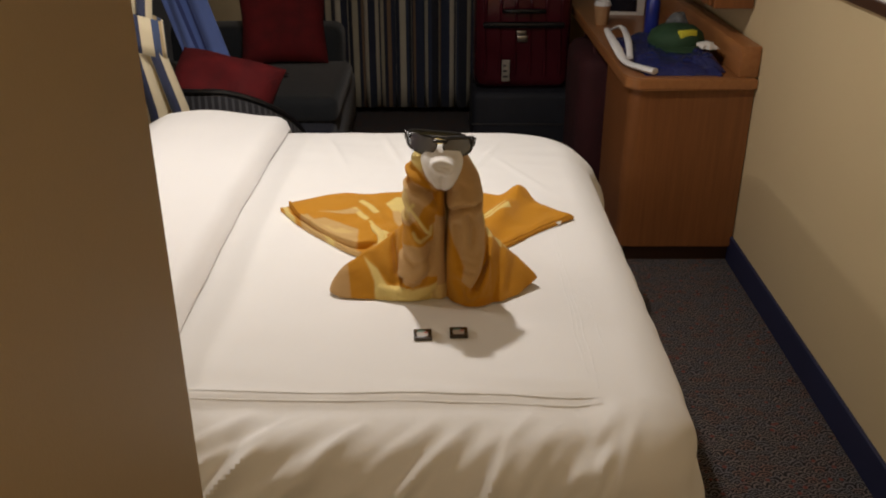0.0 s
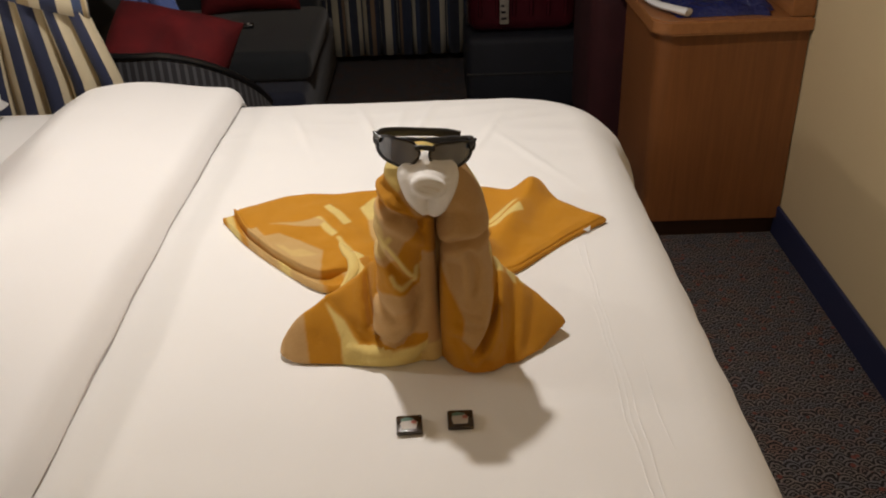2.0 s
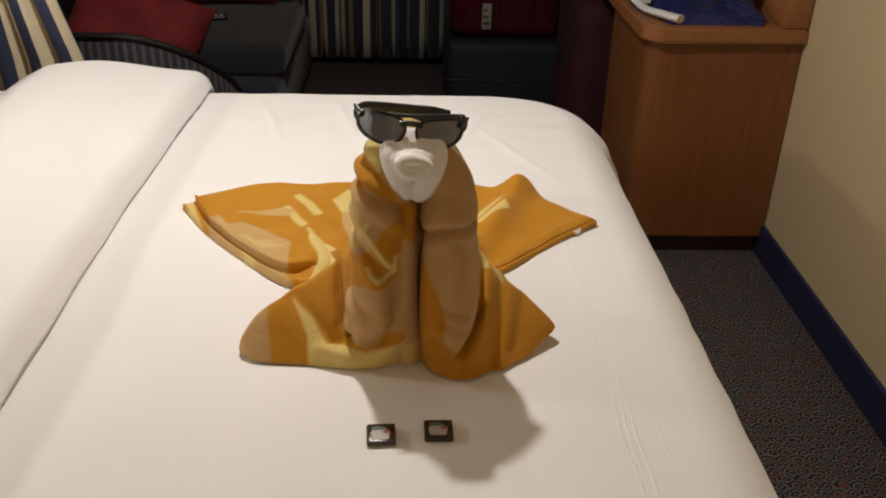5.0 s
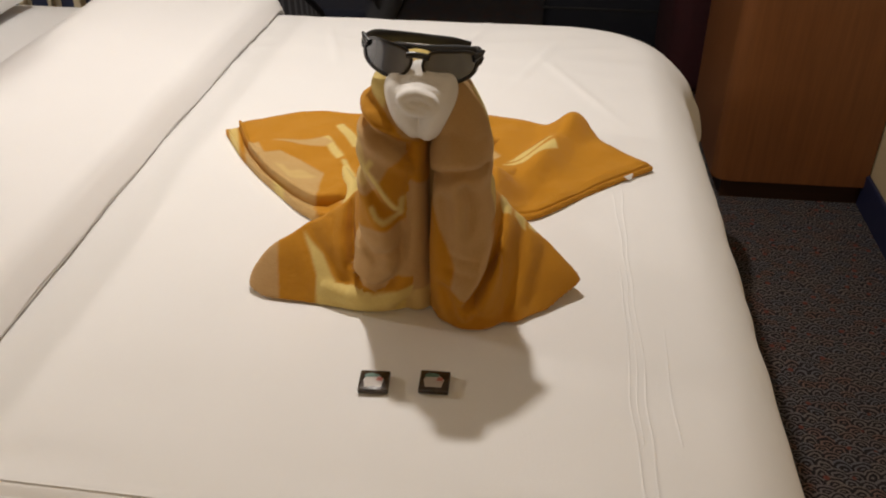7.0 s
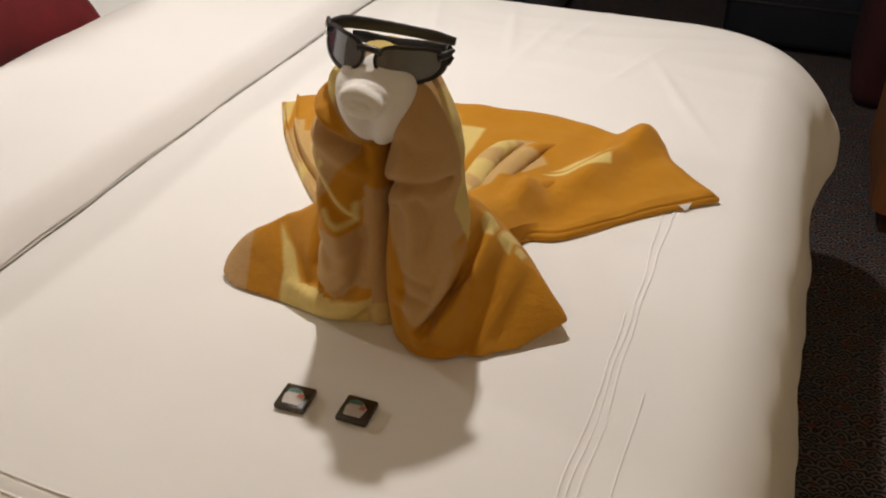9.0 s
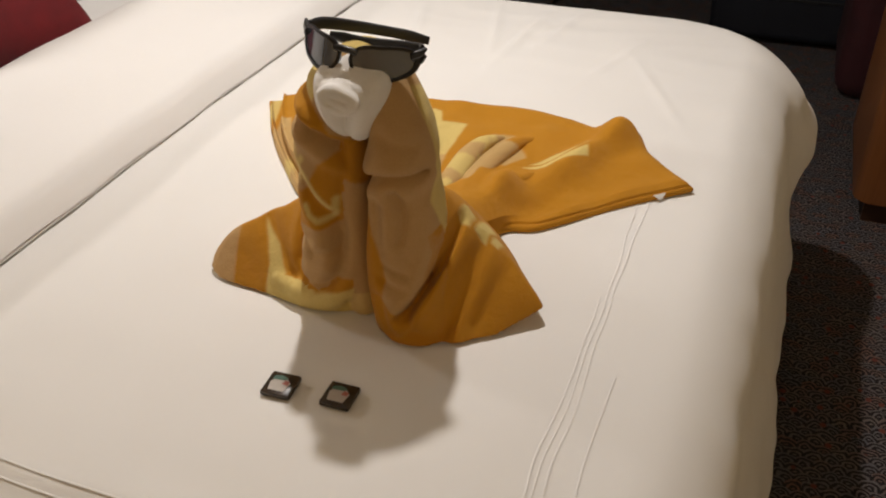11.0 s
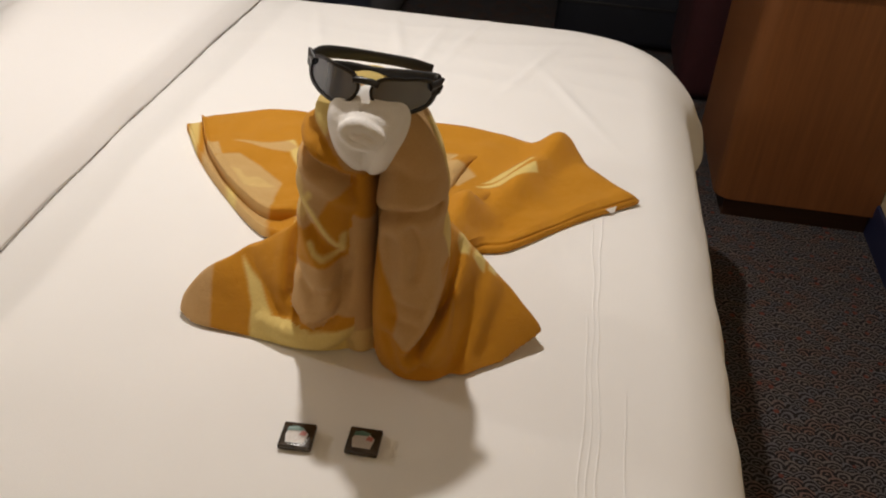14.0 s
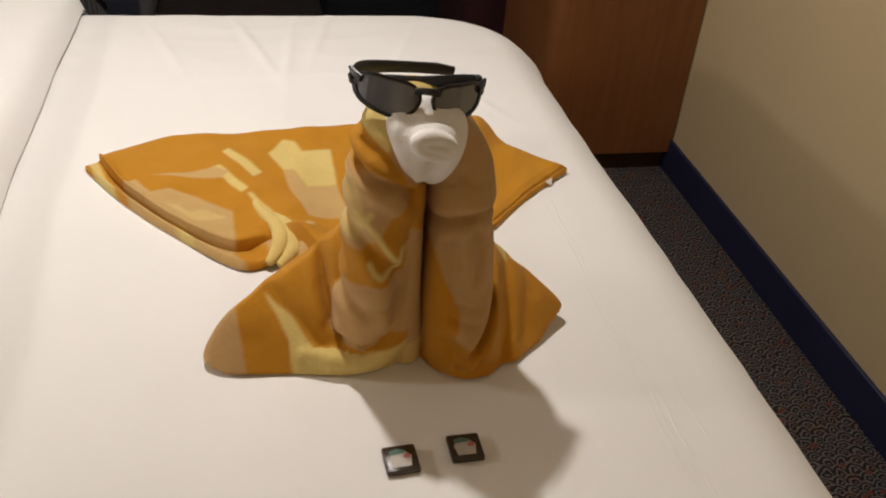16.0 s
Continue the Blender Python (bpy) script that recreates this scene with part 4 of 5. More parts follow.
def skirt(x, y, z):
    """The two front flaps: one cloth from tip to tip, tented under the rolls."""
    front = along([-0.246, -0.236, -0.205, -0.150, -0.098, -0.060, -0.030, 0.000, 0.020, 0.052, 0.098, 0.150, 0.198, 0.208], [1.686, 1.670, 1.660, 1.655, 1.650, 1.650, 1.656, 1.676, 1.650, 1.623, 1.634, 1.668, 1.706, 1.724])(x)
    ridge = along([-0.246, -0.205, -0.150, -0.105, -0.060, 0.000, 0.060, 0.110, 0.160, 0.208], [1.692, 1.716, 1.738, 1.745, 1.740, 1.740, 1.742, 1.752, 1.748, 1.730])(x)
    back = along([-0.246, -0.205, -0.150, -0.100, -0.040, 0.040, 0.100, 0.135, 0.175, 0.208], [1.700, 1.772, 1.850, 1.880, 1.890, 1.890, 1.880, 1.845, 1.784, 1.736])(x)
    high = along([-0.246, -0.238, -0.215, -0.180, -0.150, -0.110, -0.075, -0.040, 0.000, 0.040, 0.075, 0.110, 0.150, 0.180, 0.200, 0.208], [0.664, 0.688, 0.716, 0.735, 0.750, 0.778, 0.815, 0.830, 0.815, 0.825, 0.812, 0.770, 0.732, 0.708, 0.690, 0.676])(x)
    draw = (crease(x, z, [(-0.108, 0.81), (-0.102, 0.75), (-0.096, 0.715), (-0.085, 0.702)], 0.018, 0.006, 0.004)
            + crease(x, z, [(-0.165, 0.735), (-0.130, 0.71), (-0.10, 0.695)], 0.005, 0.010, 0.003)
            + crease(x, z, [(0.106, 0.82), (0.095, 0.768), (0.087, 0.738), (0.072, 0.708)], 0.020, 0.006, 0.003)
            + crease(x, z, [(0.126, 0.76), (0.118, 0.71), (0.106, 0.672)], 0.010, 0.009, 0.003)
            + crease(x, z, [(0.160, 0.735), (0.146, 0.70), (0.140, 0.68)], 0.005, 0.010, 0.002))
    q = y - draw * np.clip((1.77 - y) / 0.03, 0, 1)
    s = np.clip((q - front) / (ridge - front), -0.6, 1)
    p = np.interp(x, [-0.1, 0.0, 0.06, 0.14], [1.35, 1.6, 1.9, 1.4])
    rise_f = np.where(s > 0, 1 - (1 - np.maximum(s, 0)) ** p, s * 2.5)
    t = np.clip((back - q) / (back - ridge), -0.6, 1)
    rise_b = np.where(t > 0, 1 - (1 - np.maximum(t, 0)) ** 1.35, t * 2.0)
    h = BED + (high - BED) * np.where(q < ridge, rise_f, rise_b)
    h = h + 0.0005 * np.sin(x * 70 + y * 55) * np.sin(y * 90 - x * 40 + 1.0)
    gx, gy = np.gradient(h[:, :, 0], STEP)
    d = (z - h) / np.sqrt(1 + np.minimum(gx ** 2 + gy ** 2, 9.0))[:, :, None]
    floor = Z0 + 0.016 * np.clip((x - 0.160) / 0.045, 0, 1) + 0.006 * np.clip((-0.215 - x) / 0.03, 0, 1)
    return np.maximum(np.maximum(d, floor - z), np.maximum(-0.247 - x, x - 0.209))


def upright(stations, ripple, seed, creases=()):
    """An upright roll of towelling: stations (x, y, z, half width, half depth, turn)."""
    st = spline(stations, 160)
    order = np.argsort(st[:, 2])
    st = st[order]

    def field(x, y, z):
        cx, cy, a, b, turn = (np.interp(z, st[:, 2], st[:, i]) for i in (0, 1, 3, 4, 5))
        low, top = st[0, 2], st[-1, 2]
        u = (x - cx) * np.cos(turn) + (y - cy) * np.sin(turn)
        v = (y - cy) * np.cos(turn) - (x - cx) * np.sin(turn)
        ang = np.arctan2(v / b, u / a)
        wave = 1 + ripple * (np.sin(2 * ang + z * 38 + seed) + 0.6 * np.sin(3 * ang - z * 61 + 2 * seed))
        d = (np.sqrt((u / a) ** 2 + (v / b) ** 2) - wave) * np.minimum(a, b)
        over = np.maximum(np.maximum(low - z, z - top), 0)
        d = np.where(over > 0, np.sqrt(np.maximum(d, 0) ** 2 + over ** 2), d)
        for args in creases:
            d = d + crease(x, z, *args) * np.clip((1.735 - y) / 0.03, 0, 1)
        return d
    return field


left_roll = upright([(-0.062, 1.674, 0.694, 0.016, 0.018, 0.1), (-0.061, 1.680, 0.707, 0.032, 0.035, 0.1), (-0.055, 1.690, 0.740, 0.037, 0.047, 0.1), (-0.051, 1.695, 0.790, 0.035, 0.050, 0.05), (-0.045, 1.695, 0.850, 0.037, 0.052, 0.0), (-0.042, 1.698, 0.905, 0.038, 0.055, -0.15), (-0.035, 1.703, 0.950, 0.036, 0.047, -0.2), (-0.024, 1.708, 0.980, 0.029, 0.035, -0.2), (-0.016, 1.712, 0.994, 0.014, 0.016, -0.2)], 0.028, 0.4,
                    [([(-0.085, 0.935), (-0.035, 0.914), (-0.002, 0.885)], 0.009, 0.006, 0.004), ([(-0.090, 0.872), (-0.060, 0.842), (-0.030, 0.800), (-0.022, 0.75)], 0.006, 0.007, 0.003), ([(-0.095, 0.775), (-0.060, 0.752), (-0.03, 0.762)], 0.005, 0.008, 0.002), ([(-0.080, 0.965), (-0.052, 0.950), (-0.032, 0.930)], 0.004, 0.006, 0.002), ([(-0.021, 0.775), (-0.023, 0.745), (-0.032, 0.717), (-0.055, 0.702), (-0.085, 0.706)], 0.008, 0.006, 0.001)])
inner_roll = upright([(-0.010, 1.674, 0.655, 0.018, 0.014, 0.0), (-0.010, 1.678, 0.690, 0.018, 0.022, 0.0), (-0.011, 1.685, 0.760, 0.017, 0.028, 0.0), (-0.012, 1.690, 0.840, 0.016, 0.031, 0.0), (-0.010, 1.690, 0.905, 0.014, 0.027, 0.0)], 0.012, 1.0, [([(-0.024, 0.79), (-0.026, 0.745), (-0.032, 0.717)], 0.005, 0.006, 0.0)])
core = upright([(0.0, 1.735, 0.66, 0.05, 0.03, 0.0), (0.0, 1.735, 0.80, 0.04, 0.025, 0.0), (0.0, 1.728, 0.93, 0.03, 0.02, 0.0)], 0.0, 0.0)
right_roll = upright([(0.057, 1.674, 0.655, 0.040, 0.036, -0.1), (0.056, 1.672, 0.672, 0.047, 0.044, -0.15), (0.054, 1.673, 0.705, 0.049, 0.047, -0.2), (0.050, 1.679, 0.755, 0.045, 0.048, -0.25), (0.047, 1.690, 0.805, 0.040, 0.053, -0.2), (0.044, 1.698, 0.850, 0.037, 0.055, -0.1), (0.042, 1.698, 0.880, 0.038, 0.057, 0.0), (0.040, 1.700, 0.915, 0.037, 0.057, 0.15), (0.029, 1.707, 0.950, 0.032, 0.047, 0.2), (0.016, 1.713, 0.976, 0.026, 0.036, 0.2), (0.008, 1.714, 0.988, 0.013, 0.017, 0.2)], 0.022, 2.2,
                     [([(0.002, 0.905), (0.003, 0.87), (0.009, 0.850), (0.005, 0.82), (0.003, 0.77), (0.003, 0.68)], 0.010, 0.004, 0.0), ([(-0.004, 0.852), (0.014, 0.864), (0.034, 0.877), (0.052, 0.879), (0.072, 0.874)], 0.0065, 0.0055, 0.0025), ([(0.028, 0.84), (0.032, 0.79), (0.036, 0.75)], 0.003, 0.007, 0.002), ([(0.052, 0.86), (0.060, 0.83), (0.058, 0.80)], 0.004, 0.005, 0.002), ([(0.098, 0.83), (0.093, 0.768), (0.085, 0.738), (0.070, 0.712), (0.062, 0.700)], 0.020, 0.0055, 0.003), ([(0.066, 0.700), (0.072, 0.672)], 0.006, 0.008, 0.002), ([(0.032, 0.72), (0.044, 0.690), (0.046, 0.67)], 0.004, 0.007, 0.002), ([(0.005, 0.905), (0.035, 0.925), (0.065, 0.912)], 0.003, 0.008, 0.002), ([(0.042, 0.768), (0.066, 0.758)], 0.0025, 0.004, 0.001), ([(0.040, 0.748), (0.066, 0.740)], 0.0025, 0.004, 0.001)])


def rod(p, q, r):
    def field(x, y, z):
        d = [b - a for a, b in zip(p, q)]
        k = np.clip(((x - p[0]) * d[0] + (y - p[1]) * d[1] + (z - p[2]) * d[2]) / sum(e * e for e in d), 0, 1)
        return np.sqrt((x - p[0] - k * d[0]) ** 2 + (y - p[1] - k * d[1]) ** 2 + (z - p[2] - k * d[2]) ** 2) - r
    return field


def cuff(x, y, z):
    """The flap's edge: it runs under the knee of one roll and up beside it."""
    path = spline([(-0.128, 1.668, 0.684), (-0.098, 1.660, 0.679), (-0.066, 1.655, 0.677), (-0.042, 1.656, 0.686), (-0.026, 1.661, 0.708), (-0.020, 1.668, 0.745), (-0.018, 1.675, 0.790)], 18).tolist()
    size = np.interp(np.arange(18), [0, 3, 7, 12, 17], [0.006, 0.012, 0.014, 0.013, 0.008]).tolist()
    d = rod(path[0], path[1], size[0])(x, y, z)
    for p, q, r in zip(path[1:], path[2:], size[1:]):
        d = np.minimum(d, rod(p, q, r)(x, y, z))
    return d


def cuff_paint(p):
    if p.z > 0.722:
        return GOLD if p.z > 0.84 else TAN
    if p.x > -0.094 and p.z > 0.690 + 0.35 * abs(p.x + 0.065):
        return GOLD
    return PALE if p.x > -0.142 else GOLD


def hood(x, y, z):
    return (np.sqrt(((x + 0.010) / 0.046) ** 2 + ((y - 1.722) / 0.044) ** 2 + ((z - 0.950) / 0.052) ** 2) - 1) * 0.044


def left_paint(p):
    if p.x < -0.194 - 0.16 * (p.z - BED):
        return TAN
    if p.y < 1.73 and inside(p.x, p.z, [(-0.172, 0.735), (-0.155, 0.724), (-0.140, 0.716), (-0.126, 0.698), (-0.113, 0.687), (-0.085, 0.684), (-0.052, 0.692), (-0.030, 0.708), (-0.018, 0.73), (-0.018, 0.65), (-0.143, 0.65), (-0.146, 0.697), (-0.156, 0.715)]):
        return PALE
    return GOLD


def skirt_paint(p):
    if p.x < 0.0:
        return left_paint(p)
    for x0, x1, y0, y1 in ((0.093, 0.107, 1.738, 1.764), (0.112, 0.127, 1.742, 1.790), (0.131, 0.141, 1.748, 1.772)):
        if x0 < p.x < x1 and y0 < p.y < y1:
            return PALE
    return DEEP if p.y < 1.66 and p.x < 0.12 else GOLD


def stroke(x, z, path, half):
    """Whether a point lies on a printed line of the given half width."""
    for (x0, z0), (x1, z1) in zip(path, path[1:]):
        ex, ez = x1 - x0, z1 - z0
        k = min(1.0, max(0.0, ((x - x0) * ex + (z - z0) * ez) / (ex * ex + ez * ez)))
        if math.hypot(x - x0 - k * ex, z - z0 - k * ez) < half:
            return True
    return False


ANCHOR = [[(-0.060, 0.823), (-0.055, 0.811), (-0.046, 0.804), (-0.034, 0.805), (-0.026, 0.815), (-0.024, 0.836)], [(-0.052, 0.857), (-0.031, 0.822)], [(-0.074, 0.882), (-0.052, 0.857)], [(-0.060, 0.884), (-0.072, 0.866)]]
LEFT_PRINT = [
    (PALE, [(-0.085, 0.985), (-0.060, 1.02), (-0.020, 1.02), (-0.030, 0.980), (-0.038, 0.965), (-0.044, 0.951), (-0.053, 0.957), (-0.068, 0.966)]),
    (GOLD, [(-0.100, 0.985), (-0.070, 0.966), (-0.053, 0.958), (-0.042, 0.949), (-0.036, 0.939), (-0.021, 0.919), (0.002, 0.900), (0.002, 0.885), (-0.028, 0.909), (-0.050, 0.930), (-0.071, 0.922), (-0.100, 0.930)]),
    (GOLD, [(-0.038, 0.881), (-0.021, 0.893), (0.006, 0.895), (0.006, 0.855), (-0.014, 0.846), (-0.018, 0.800), (-0.044, 0.793), (-0.063, 0.795), (-0.100, 0.785), (-0.100, 0.835), (-0.069, 0.836), (-0.058, 0.844)]),
    (LIGHT, [(-0.100, 0.930), (-0.074, 0.915), (-0.066, 0.880), (-0.070, 0.845), (-0.1, 0.84)]),
]


def left_roll_paint(p):
    for path in ANCHOR:
        if p.y < 1.70 and stroke(p.x, p.z, path, 0.0032):
            return PALE
    for c, poly in LEFT_PRINT:
        if inside(p.x, p.z, poly):
            return c
    return TAN


def inner_roll_paint(p):
    return GOLD if p.z > 0.862 - 0.6 * (p.x + 0.02) else TAN if p.z > 0.70 else LIGHT


RIGHT_TAN = [(-0.02, 1.1), (0.2, 1.1), (0.2, 0.80), (0.085, 0.80), (0.088, 0.775), (0.082, 0.742), (0.064, 0.706), (0.038, 0.722), (0.043, 0.754), (0.033, 0.778), (0.021, 0.803), (0.010, 0.835), (-0.02, 0.85)]


def right_roll_paint(p):
    if p.x > 0.05 and inside(p.y, p.z, [(1.690, 0.935), (1.700, 0.965), (1.79, 0.935), (1.79, 0.775), (1.710, 0.778), (1.690, 0.805), (1.676, 0.838), (1.698, 0.862), (1.696, 0.90)]):
        return PALE
    return TAN if inside(p.x, p.z, RIGHT_TAN) else GOLD


STEP = 0.0021


def skinned(parts, lo, hi, step=STEP):
    """One skin round soft shapes that lean into each other: parts are (field, paint, blend)."""
    axes = [np.arange(a, b, step) for a, b in zip(lo, hi)]
    x, y, z = (axes[0][:, None, None], axes[1][None, :, None], axes[2][None, None, :])
    full = np.zeros([len(q) for q in axes])
    fields = [f(x + full[:, :, :1], y + full[:, :, :1], z) + full for f, _, _ in parts]
    owner = np.argmin(np.stack(fields), axis=0)
    total = fields[0]
    for d, (_, _, blend) in zip(fields[1:], parts[1:]):
        k = np.clip(0.5 + 0.5 * (d - total) / blend, 0, 1)
        total = d + (total - d) * k - blend * k * (1 - k)
    total = np.maximum(total, Z0 - z)
    total[0], total[-1], total[:, 0], total[:, -1], total[:, :, 0], total[:, :, -1] = 1, 1, 1, 1, 1, 1
    neg = total < 0
    n = [s - 1 for s in total.shape]
    corner = [(i, j, k) for i in (0, 1) for j in (0, 1) for k in (0, 1)]
    cut = lambda arr, c: arr[c[0]:c[0] + n[0], c[1]:c[1] + n[1], c[2]:c[2] + n[2]]
    count = sum(cut(neg, c).astype(np.int8) for c in corner)
    cell = np.argwhere((count > 0) & (count < 8))
    number = -np.ones(n, int)
    number[tuple(cell.T)] = np.arange(len(cell))
    spot, hits = np.zeros((len(cell), 3)), np.zeros(len(cell))
    for p in corner:
        for ax in range(3):
            if p[ax] == 0:
                q = list(p)
                q[ax] = 1
                va, vb = total[tuple((cell + p).T)], total[tuple((cell + q).T)]
                m = (va < 0) != (vb < 0)
                t = va[m] / (va[m] - vb[m])
                at = cell[m] + np.array(p, float)
                at[:, ax] += t
                spot[m] += at
                hits[m] += 1
    spot = spot / hits[:, None] * step + np.array([q[0] for q in axes])
    faces = []
    for ax in range(3):
        o1, o2 = [(1, 2), (2, 0), (0, 1)][ax]
        a, b = [slice(None)] * 3, [slice(None)] * 3
        a[ax], b[ax] = slice(0, -1), slice(1, None)
        e = np.argwhere(neg[tuple(a)] != neg[tuple(b)])
        quad = []
        for d1, d2 in ((0, 0), (1, 0), (1, 1), (0, 1)):
            w = e.copy()
            w[:, o1] -= d1
            w[:, o2] -= d2
            quad.append(number[tuple(w.T)])
        faces += np.stack(quad, 1).tolist()
    tint = owner[tuple(np.round((spot - np.array([q[0] for q in axes])) / step).astype(int).T)].tolist()
    bm = bmesh.new()
    layer = bm.verts.layers.float_color.new("dye")
    vs = []
    for p, o in zip(spot.tolist(), tint):
        w = bm.verts.new(p)
        tones = [parts[o][1](w.co + s) for s in SOFT]
        w[layer] = (*[sum(t) / len(tones) for t in zip(*tones)], 1.0)
        vs.append(w)
    for f in faces:
        if min(f) >= 0 and len(set(f)) == 4:
            bm.faces.new([vs[i] for i in f])
    bmesh.ops.smooth_vert(bm, verts=bm.verts, factor=0.5, use_axis_x=True, use_axis_y=True, use_axis_z=True)
    return bm


animal = tagged(thing("towel_animal", (0, 0, 0)), "golden printed beach towel folded into a sitting animal", "towel animal")
towel_body = skinned([(skirt, skirt_paint, 0.004), (inner_roll, inner_roll_paint, 0.003), (left_roll, left_roll_paint, 0.003), (right_roll, right_roll_paint, 0.002), (cuff, cuff_paint, 0.009), (core, lambda p: TAN, 0.002), (hood, lambda p: PALE, 0.006)], (-0.262, 1.600, 0.650), (0.226, 1.915, 1.015))
part("folded_body", towel_body, M["towel"], animal, "golden towel rolled upright with two flaps")
part("under_layer", dyed(sheet(FRONT, BACK, 160, 40, lambda x, y: 0.5 * folds(x, y), 0.006, hem_roll), low_paint), M["towel"], animal)
part("wings", dyed(sheet(FRONT2, BACK2, 320, 150, lambda x, y: 0.006 + folds(x, y), 0.007, hem_lip), wing_paint), M["towel"], animal, "spread towel corners with pale printed bars")
tucks = [
    ([(-0.183, 2.026, 0.680), (-0.163, 1.975, 0.683), (-0.148, 1.945, 0.684), (-0.144, 1.912, 0.681), (-0.151, 1.890, 0.674), (-0.162, 1.874, 0.668)], [0.003, 0.009, 0.011, 0.011, 0.010, 0.006], lambda p: PALE),
    ([(-0.158, 1.985, 0.682), (-0.135, 1.945, 0.686), (-0.124, 1.912, 0.684), (-0.130, 1.886, 0.676), (-0.147, 1.868, 0.668)], [0.003, 0.009, 0.011, 0.011, 0.006], lambda p: PALE if p.y < 1.96 else LIGHT),
    ([(-0.096, 1.965, 0.668), (-0.102, 1.935, 0.684), (-0.108, 1.900, 0.686), (-0.112, 1.868, 0.678)], [0.004, 0.010, 0.012, 0.008], lambda p: SAND),
    ([(0.000, 1.900, 0.690), (-0.002, 1.970, 0.692), (-0.006, 2.050, 0.686), (0.000, 2.110, 0.680), (0.020, 2.150, 0.674)], [0.014, 0.018, 0.018, 0.015, 0.006], lambda p: PALE if bumpy(p, 0.03, 5) > -0.1 else SAND),
    ([(0.030, 1.900, 0.690), (0.028, 1.980, 0.690), (0.034, 2.060, 0.684), (0.050, 2.130, 0.678), (0.080, 2.165, 0.672)], [0.014, 0.017, 0.018, 0.014, 0.006], lambda p: SAND if p.y < 2.11 else GOLD),
    ([(0.066, 1.895, 0.690), (0.070, 1.950, 0.690), (0.090, 2.010, 0.684), (0.120, 2.050, 0.676)], [0.012, 0.015, 0.014, 0.006], lambda p: GOLD if p.y > 1.94 else LIGHT)]
for path, radii, paint in tucks:
    part("tucked_fold", dyed(tube(path, radii, 22, None, 60, 0.8), paint), M["towel"], animal)
part("care_label", box(0.284, 0.300, 2.068, 2.080, BED + 0.004, BED + 0.007, 0.001), M["paper"], animal, "small white care label")

# white face cloth: two soft lobes and a rolled end as the mouth


def ball(cx, cy, cz, a, b, d, lean=0.0):
    return lambda x, y, z: (np.sqrt(((x - cx - lean * (z - cz)) / a) ** 2 + ((y - cy) / b) ** 2 + ((z - cz) / d) ** 2) - 1) * min(a, b, d)


def ring(cx, cy, cz, w, h, r, tip):
    """A tilted oval ring of cloth that faces the foot of the room."""
    def field(x, y, z):
        u, v, q = x - cx, (z - cz) * math.cos(tip) + (y - cy) * math.sin(tip), (y - cy) * math.cos(tip) - (z - cz) * math.sin(tip)
        u = u + 0.25 * v
        k = np.sqrt((u / w) ** 2 + (v / h) ** 2) + 1e-6
        flat = (k - 1) * np.sqrt(u * u + v * v) / k
        return np.sqrt(flat ** 2 + q ** 2) - r * (1 + 0.25 * np.sign(v) * np.minimum(1, np.abs(v) / h))
    return field


white = lambda p: (0.8, 0.8, 0.8)
face = skinned([(ball(-0.021, 1.675, 0.948, 0.0205, 0.033, 0.039, -0.30), white, 0.002), (ball(0.016, 1.675, 0.946, 0.0205, 0.033, 0.040, 0.30), white, 0.0025),
                (ball(-0.003, 1.682, 0.968, 0.037, 0.034, 0.028), white, 0.008), (ball(-0.002, 1.652, 0.966, 0.025, 0.020, 0.020), white, 0.006),
                (ball(-0.005, 1.680, 0.984, 0.011, 0.012, 0.016), white, 0.008), (ring(-0.001, 1.636, 0.966, 0.017, 0.0095, 0.0072, 0.30), white, 0.002),
                (rod((-0.010, 1.634, 0.968), (0.012, 1.631, 0.962), 0.0036), white, 0.001), (rod((-0.004, 1.633, 0.962), (0.013, 1.631, 0.957), 0.0030), white, 0.001)],
               (-0.055, 1.605, 0.885), (0.052, 1.725, 1.008), 0.0014)
part("face_cloth", face, M["terry"], animal, "white face towel rolled into a snout")

# a corner of the sewn-in label at the wing's edge
bm = grid([[Vector((0.284, 2.057, BED + 0.009)), Vector((0.301, 2.070, BED + 0.010))], [Vector((0.295, 2.056, BED + 0.003)), Vector((0.298, 2.060, BED + 0.003))]])
part("sewn_label", bm, M["linen"], animal, "small white sewn-in label")

# ---- sunglasses ----
# front in its own axes: x across, y away, z up
glasses = tagged(thing("sunglasses", (0, 0, 0)), "black wraparound sunglasses with grey mirror lenses, arms folded", "sunglasses")
G = pose(-0.006, 1.668, 1.000, -12, 6.5, 0)
HALF = 0.0715


def wrap(x, z, out=0.0):
    """A point on the curved front of the sunglasses."""
    y = 9.2 * x * x - out
    return G @ Vector((x, y, z))


def lens_outline(sign, grow=0.0, n=44):
    """The rounded lens shape, on one side of the bridge."""
    cx, cz, w, h = 0.0365 * sign, -0.0005, 0.0285 + grow, 0.0165 + grow
    pts = []
    for k in range(n):
        t = 2 * math.pi * k / n
        c, s = math.cos(t), math.sin(t)
        e = 2.7
        x = abs(c) ** (2 / e) * math.copysign(1, c) * w
        z = abs(s) ** (2 / e) * math.copysign(1, s) * h
        out = x * sign / w
        z += 0.004 * max(0.0, out) + (0.0035 * -out if s < 0 else 0.0) * -1 * (0.5 if out > 0 else 1.2)
        if s < 0 and out < 0:
            z += 0.010 * out * out
        pts.append((cx + x, cz + z))
    return pts


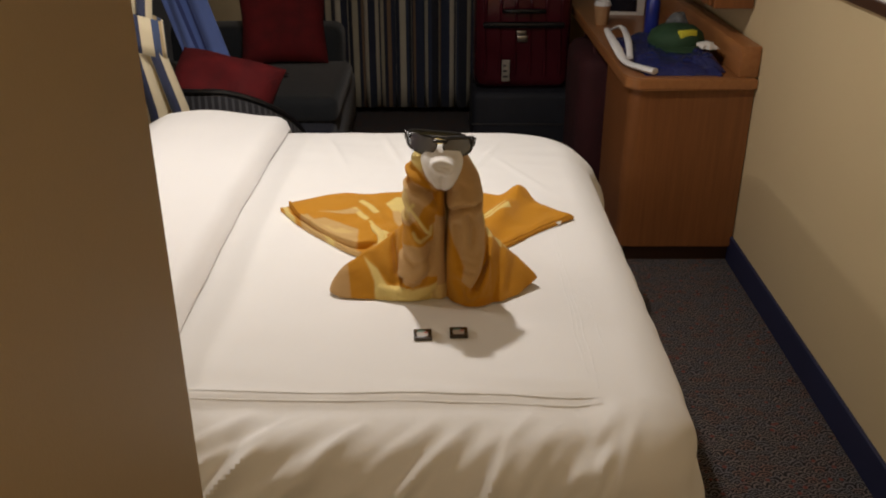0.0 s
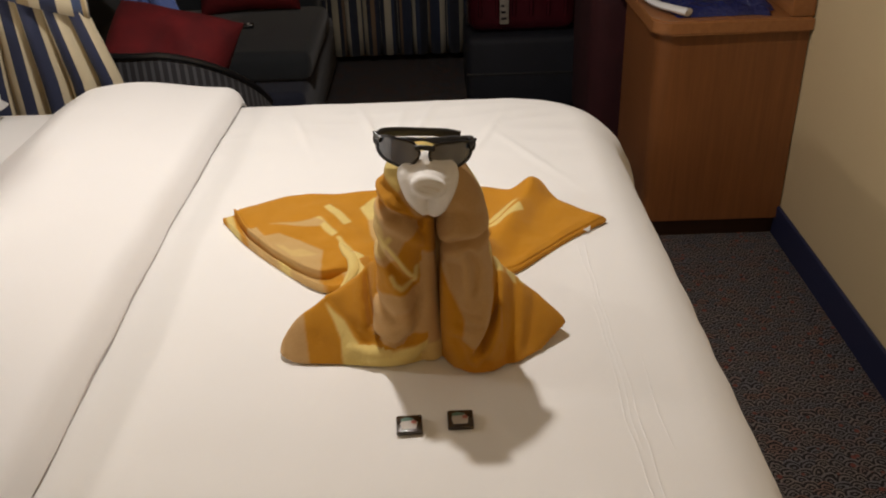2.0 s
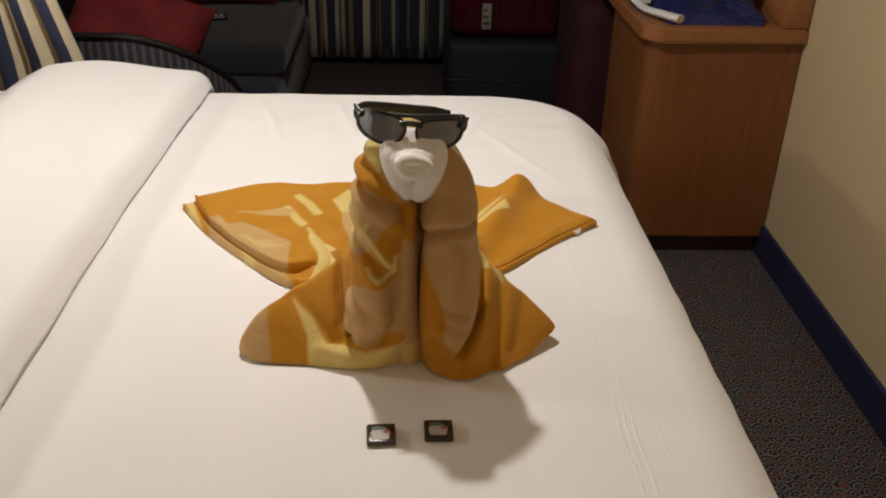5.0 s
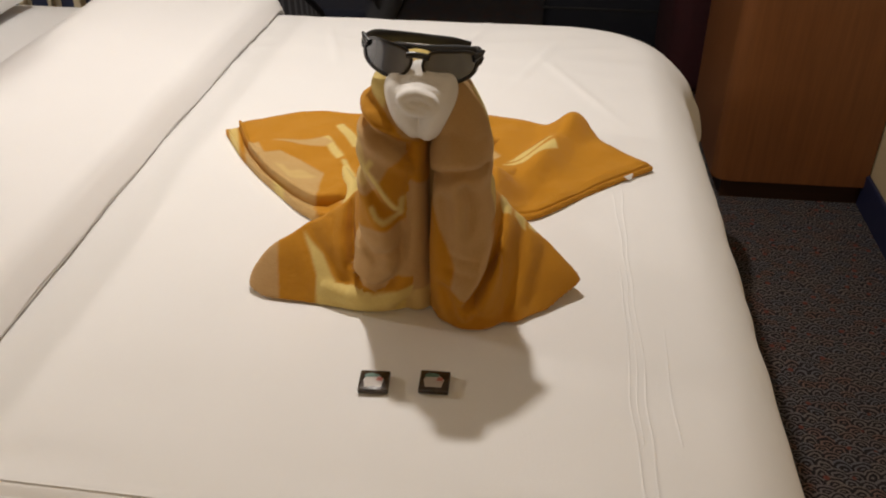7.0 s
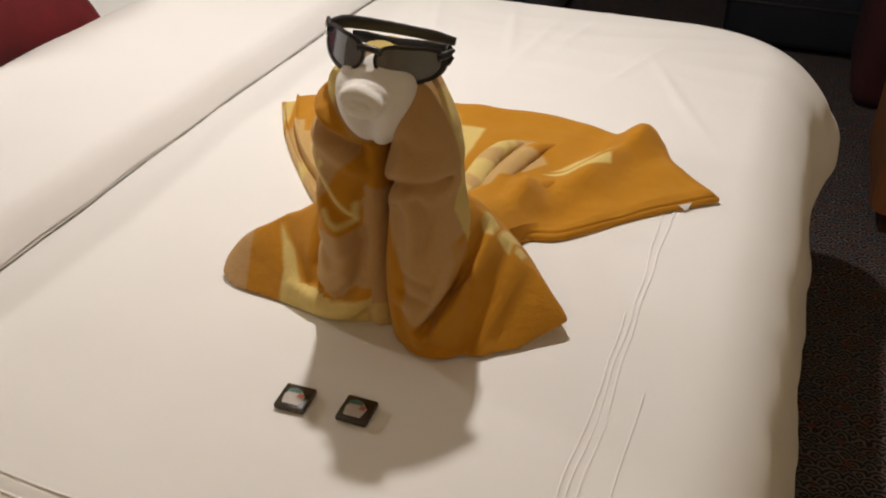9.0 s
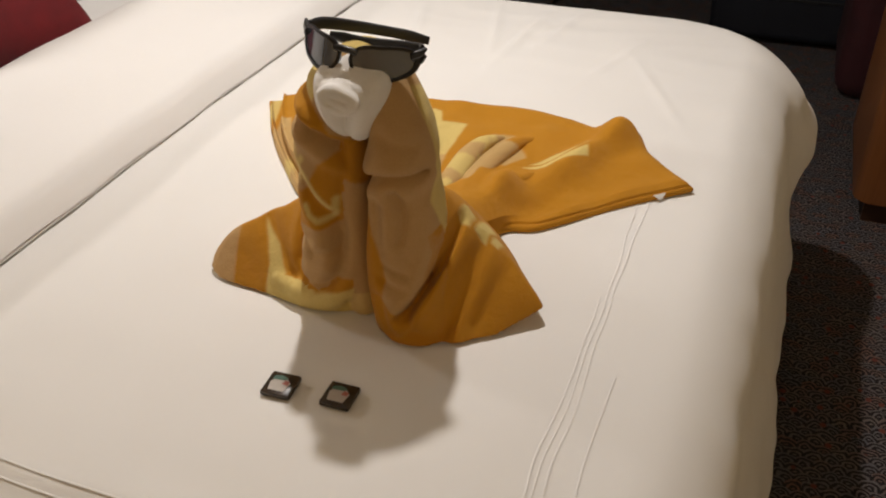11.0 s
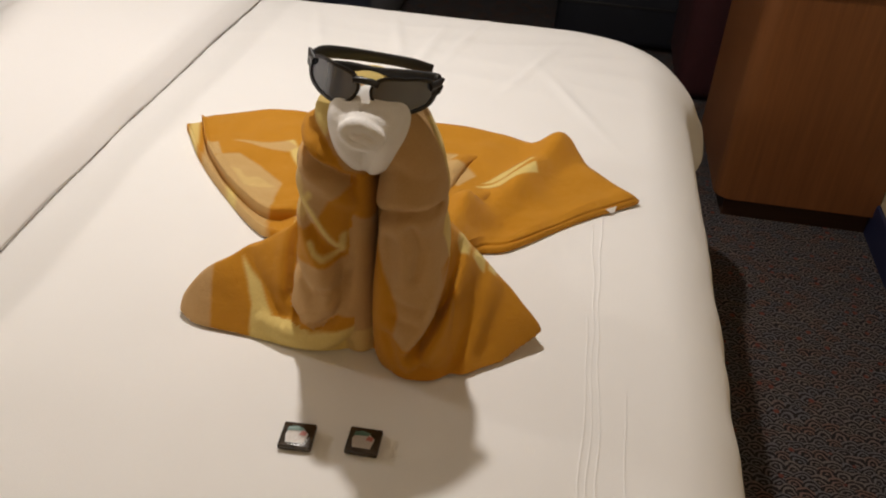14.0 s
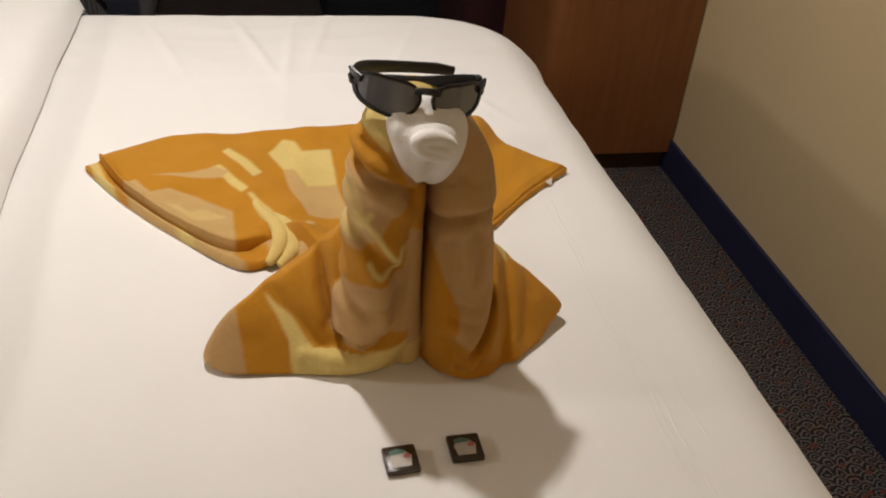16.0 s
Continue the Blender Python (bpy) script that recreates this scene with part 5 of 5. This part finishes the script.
def rim(sign):
    inner, outer = lens_outline(sign), lens_outline(sign, 0.0031)
    rows = []
    for ring, off in ((inner, 0.001), (inner, -0.0022), (outer, -0.0018), (outer, 0.0028), (inner, 0.0028)):
        rows.append([wrap(x, z, -off) for x, z in ring])
    return grid(rows + rows[:1], None, True)


front = rim(1)
bm2 = rim(-1)
me_tmp = bpy.data.meshes.new("tmp")
bm2.to_mesh(me_tmp)
bm2.free()
front.from_mesh(me_tmp)
bpy.data.meshes.remove(me_tmp)
tube([tuple(wrap(x, z, 0.001)) for x, z in ((-0.013, 0.009), (-0.006, 0.0105), (0.0, 0.0105), (0.006, 0.0105), (0.013, 0.009))], 0.0036, 10, front)
for s in (1, -1):
    tube([tuple(wrap(s * x, z, 0.0)) for x, z in ((0.060, 0.011), (0.067, 0.0145), (0.0715, 0.0195))], [0.0045, 0.0042, 0.0018], 10, front)
    tube([tuple(wrap(s * x, z, -0.003)) for x, z in ((0.062, 0.002), (0.0675, 0.006), (0.0705, 0.012))], [0.003, 0.004, 0.0025], 10, front)
part("frame", front, M["black"], glasses, "glossy black wraparound frame")
for s in (1, -1):
    ring = lens_outline(s, 0.001)
    cx, cz = 0.0365 * s, -0.0005
    rows = [[wrap(cx + (x - cx) * k, cz + (z - cz) * k, 0.0003) for x, z in ring] for k in (1.0, 0.75, 0.5, 0.25, 0.02)]
    part("lens", grid(rows, None, True, "last"), M["lens"], glasses, "grey mirrored lens")


def temple(points, label):
    bm = tube(points, [0.0030, 0.0038, 0.0038, 0.0036, 0.0034, 0.0036, 0.0026], 12, None, 46, 1.9)
    return part("temple", bm, M["matt_black"], glasses, label)


temple([(-0.074, 1.714, 1.011), (-0.064, 1.733, 1.009), (-0.040, 1.752, 1.002), (-0.010, 1.764, 0.996), (0.020, 1.771, 0.991), (0.046, 1.775, 0.986)], "folded black arm")
temple([(0.062, 1.718, 1.000), (0.054, 1.724, 0.997), (0.030, 1.722, 0.998), (0.000, 1.718, 0.999), (-0.030, 1.722, 0.999), (-0.052, 1.728, 0.998)], "folded black arm")

# ---- wrapped chocolates ----


def chocolate(x, y, turn):
    ob = tagged(thing("chocolate", (x, y, duvet_top(x, y) + 0.001), turn), "small square chocolate in dark printed foil on the sheet", "chocolate", "chocolates on the bed")
    body = box(-0.018, 0.018, -0.018, 0.018, 0.0, 0.007, 0.0022, 2)
    part("wrapper", body, M["foil"], ob)
    part("print", grid([[Vector((a * 0.0128 * k, b * 0.0128 * k - 0.001, 0.0074)) for a, b in ((-0.8, -0.9), (0.7, -0.9), (0.9, 0.2), (0.2, 0.9), (-0.6, 0.8), (-1.0, 0.1))] for k in (1.0, 0.5, 0.05)], None, True, "last"), M["print_pale"], ob, "pale picture on the wrapper")
    part("leaf_print", grid([[Vector((-0.003 + a * 0.009 * k, 0.007 + b * 0.005 * k, 0.0078)) for a, b in ((-1, -0.6), (0.8, -0.4), (1, 0.4), (0, 1), (-0.9, 0.5))] for k in (1.0, 0.5, 0.05)], None, True, "last"), M["print_green"], ob)
    part("red_print", grid([[Vector((0.006 + a * 0.004 * k, 0.001 + b * 0.004 * k, 0.0080)) for a, b in ((-1, -0.6), (0.8, -0.8), (1, 0.6), (-0.5, 1))] for k in (1.0, 0.5, 0.05)], None, True, "last"), M["print_red"], ob)
    return ob


M["foil"] = mottled("dark_foil", (0.024, 0.016, 0.010), (0.050, 0.034, 0.022), 60, 0.22, 300, 0.3, 0.002)
M["print_pale"] = mottled("foil_print_pale", (0.42, 0.38, 0.34), (0.50, 0.46, 0.42), 90, 0.3, 300, 0.3, 0.002)
M["print_green"] = mottled("foil_print_green", (0.06, 0.13, 0.10), (0.09, 0.18, 0.14), 90, 0.3)
M["print_red"] = mottled("foil_print_red", (0.35, 0.10, 0.08), (0.42, 0.15, 0.12), 90, 0.3)
chocolate(-0.040, 1.513, 3)
chocolate(0.031, 1.520, 1)
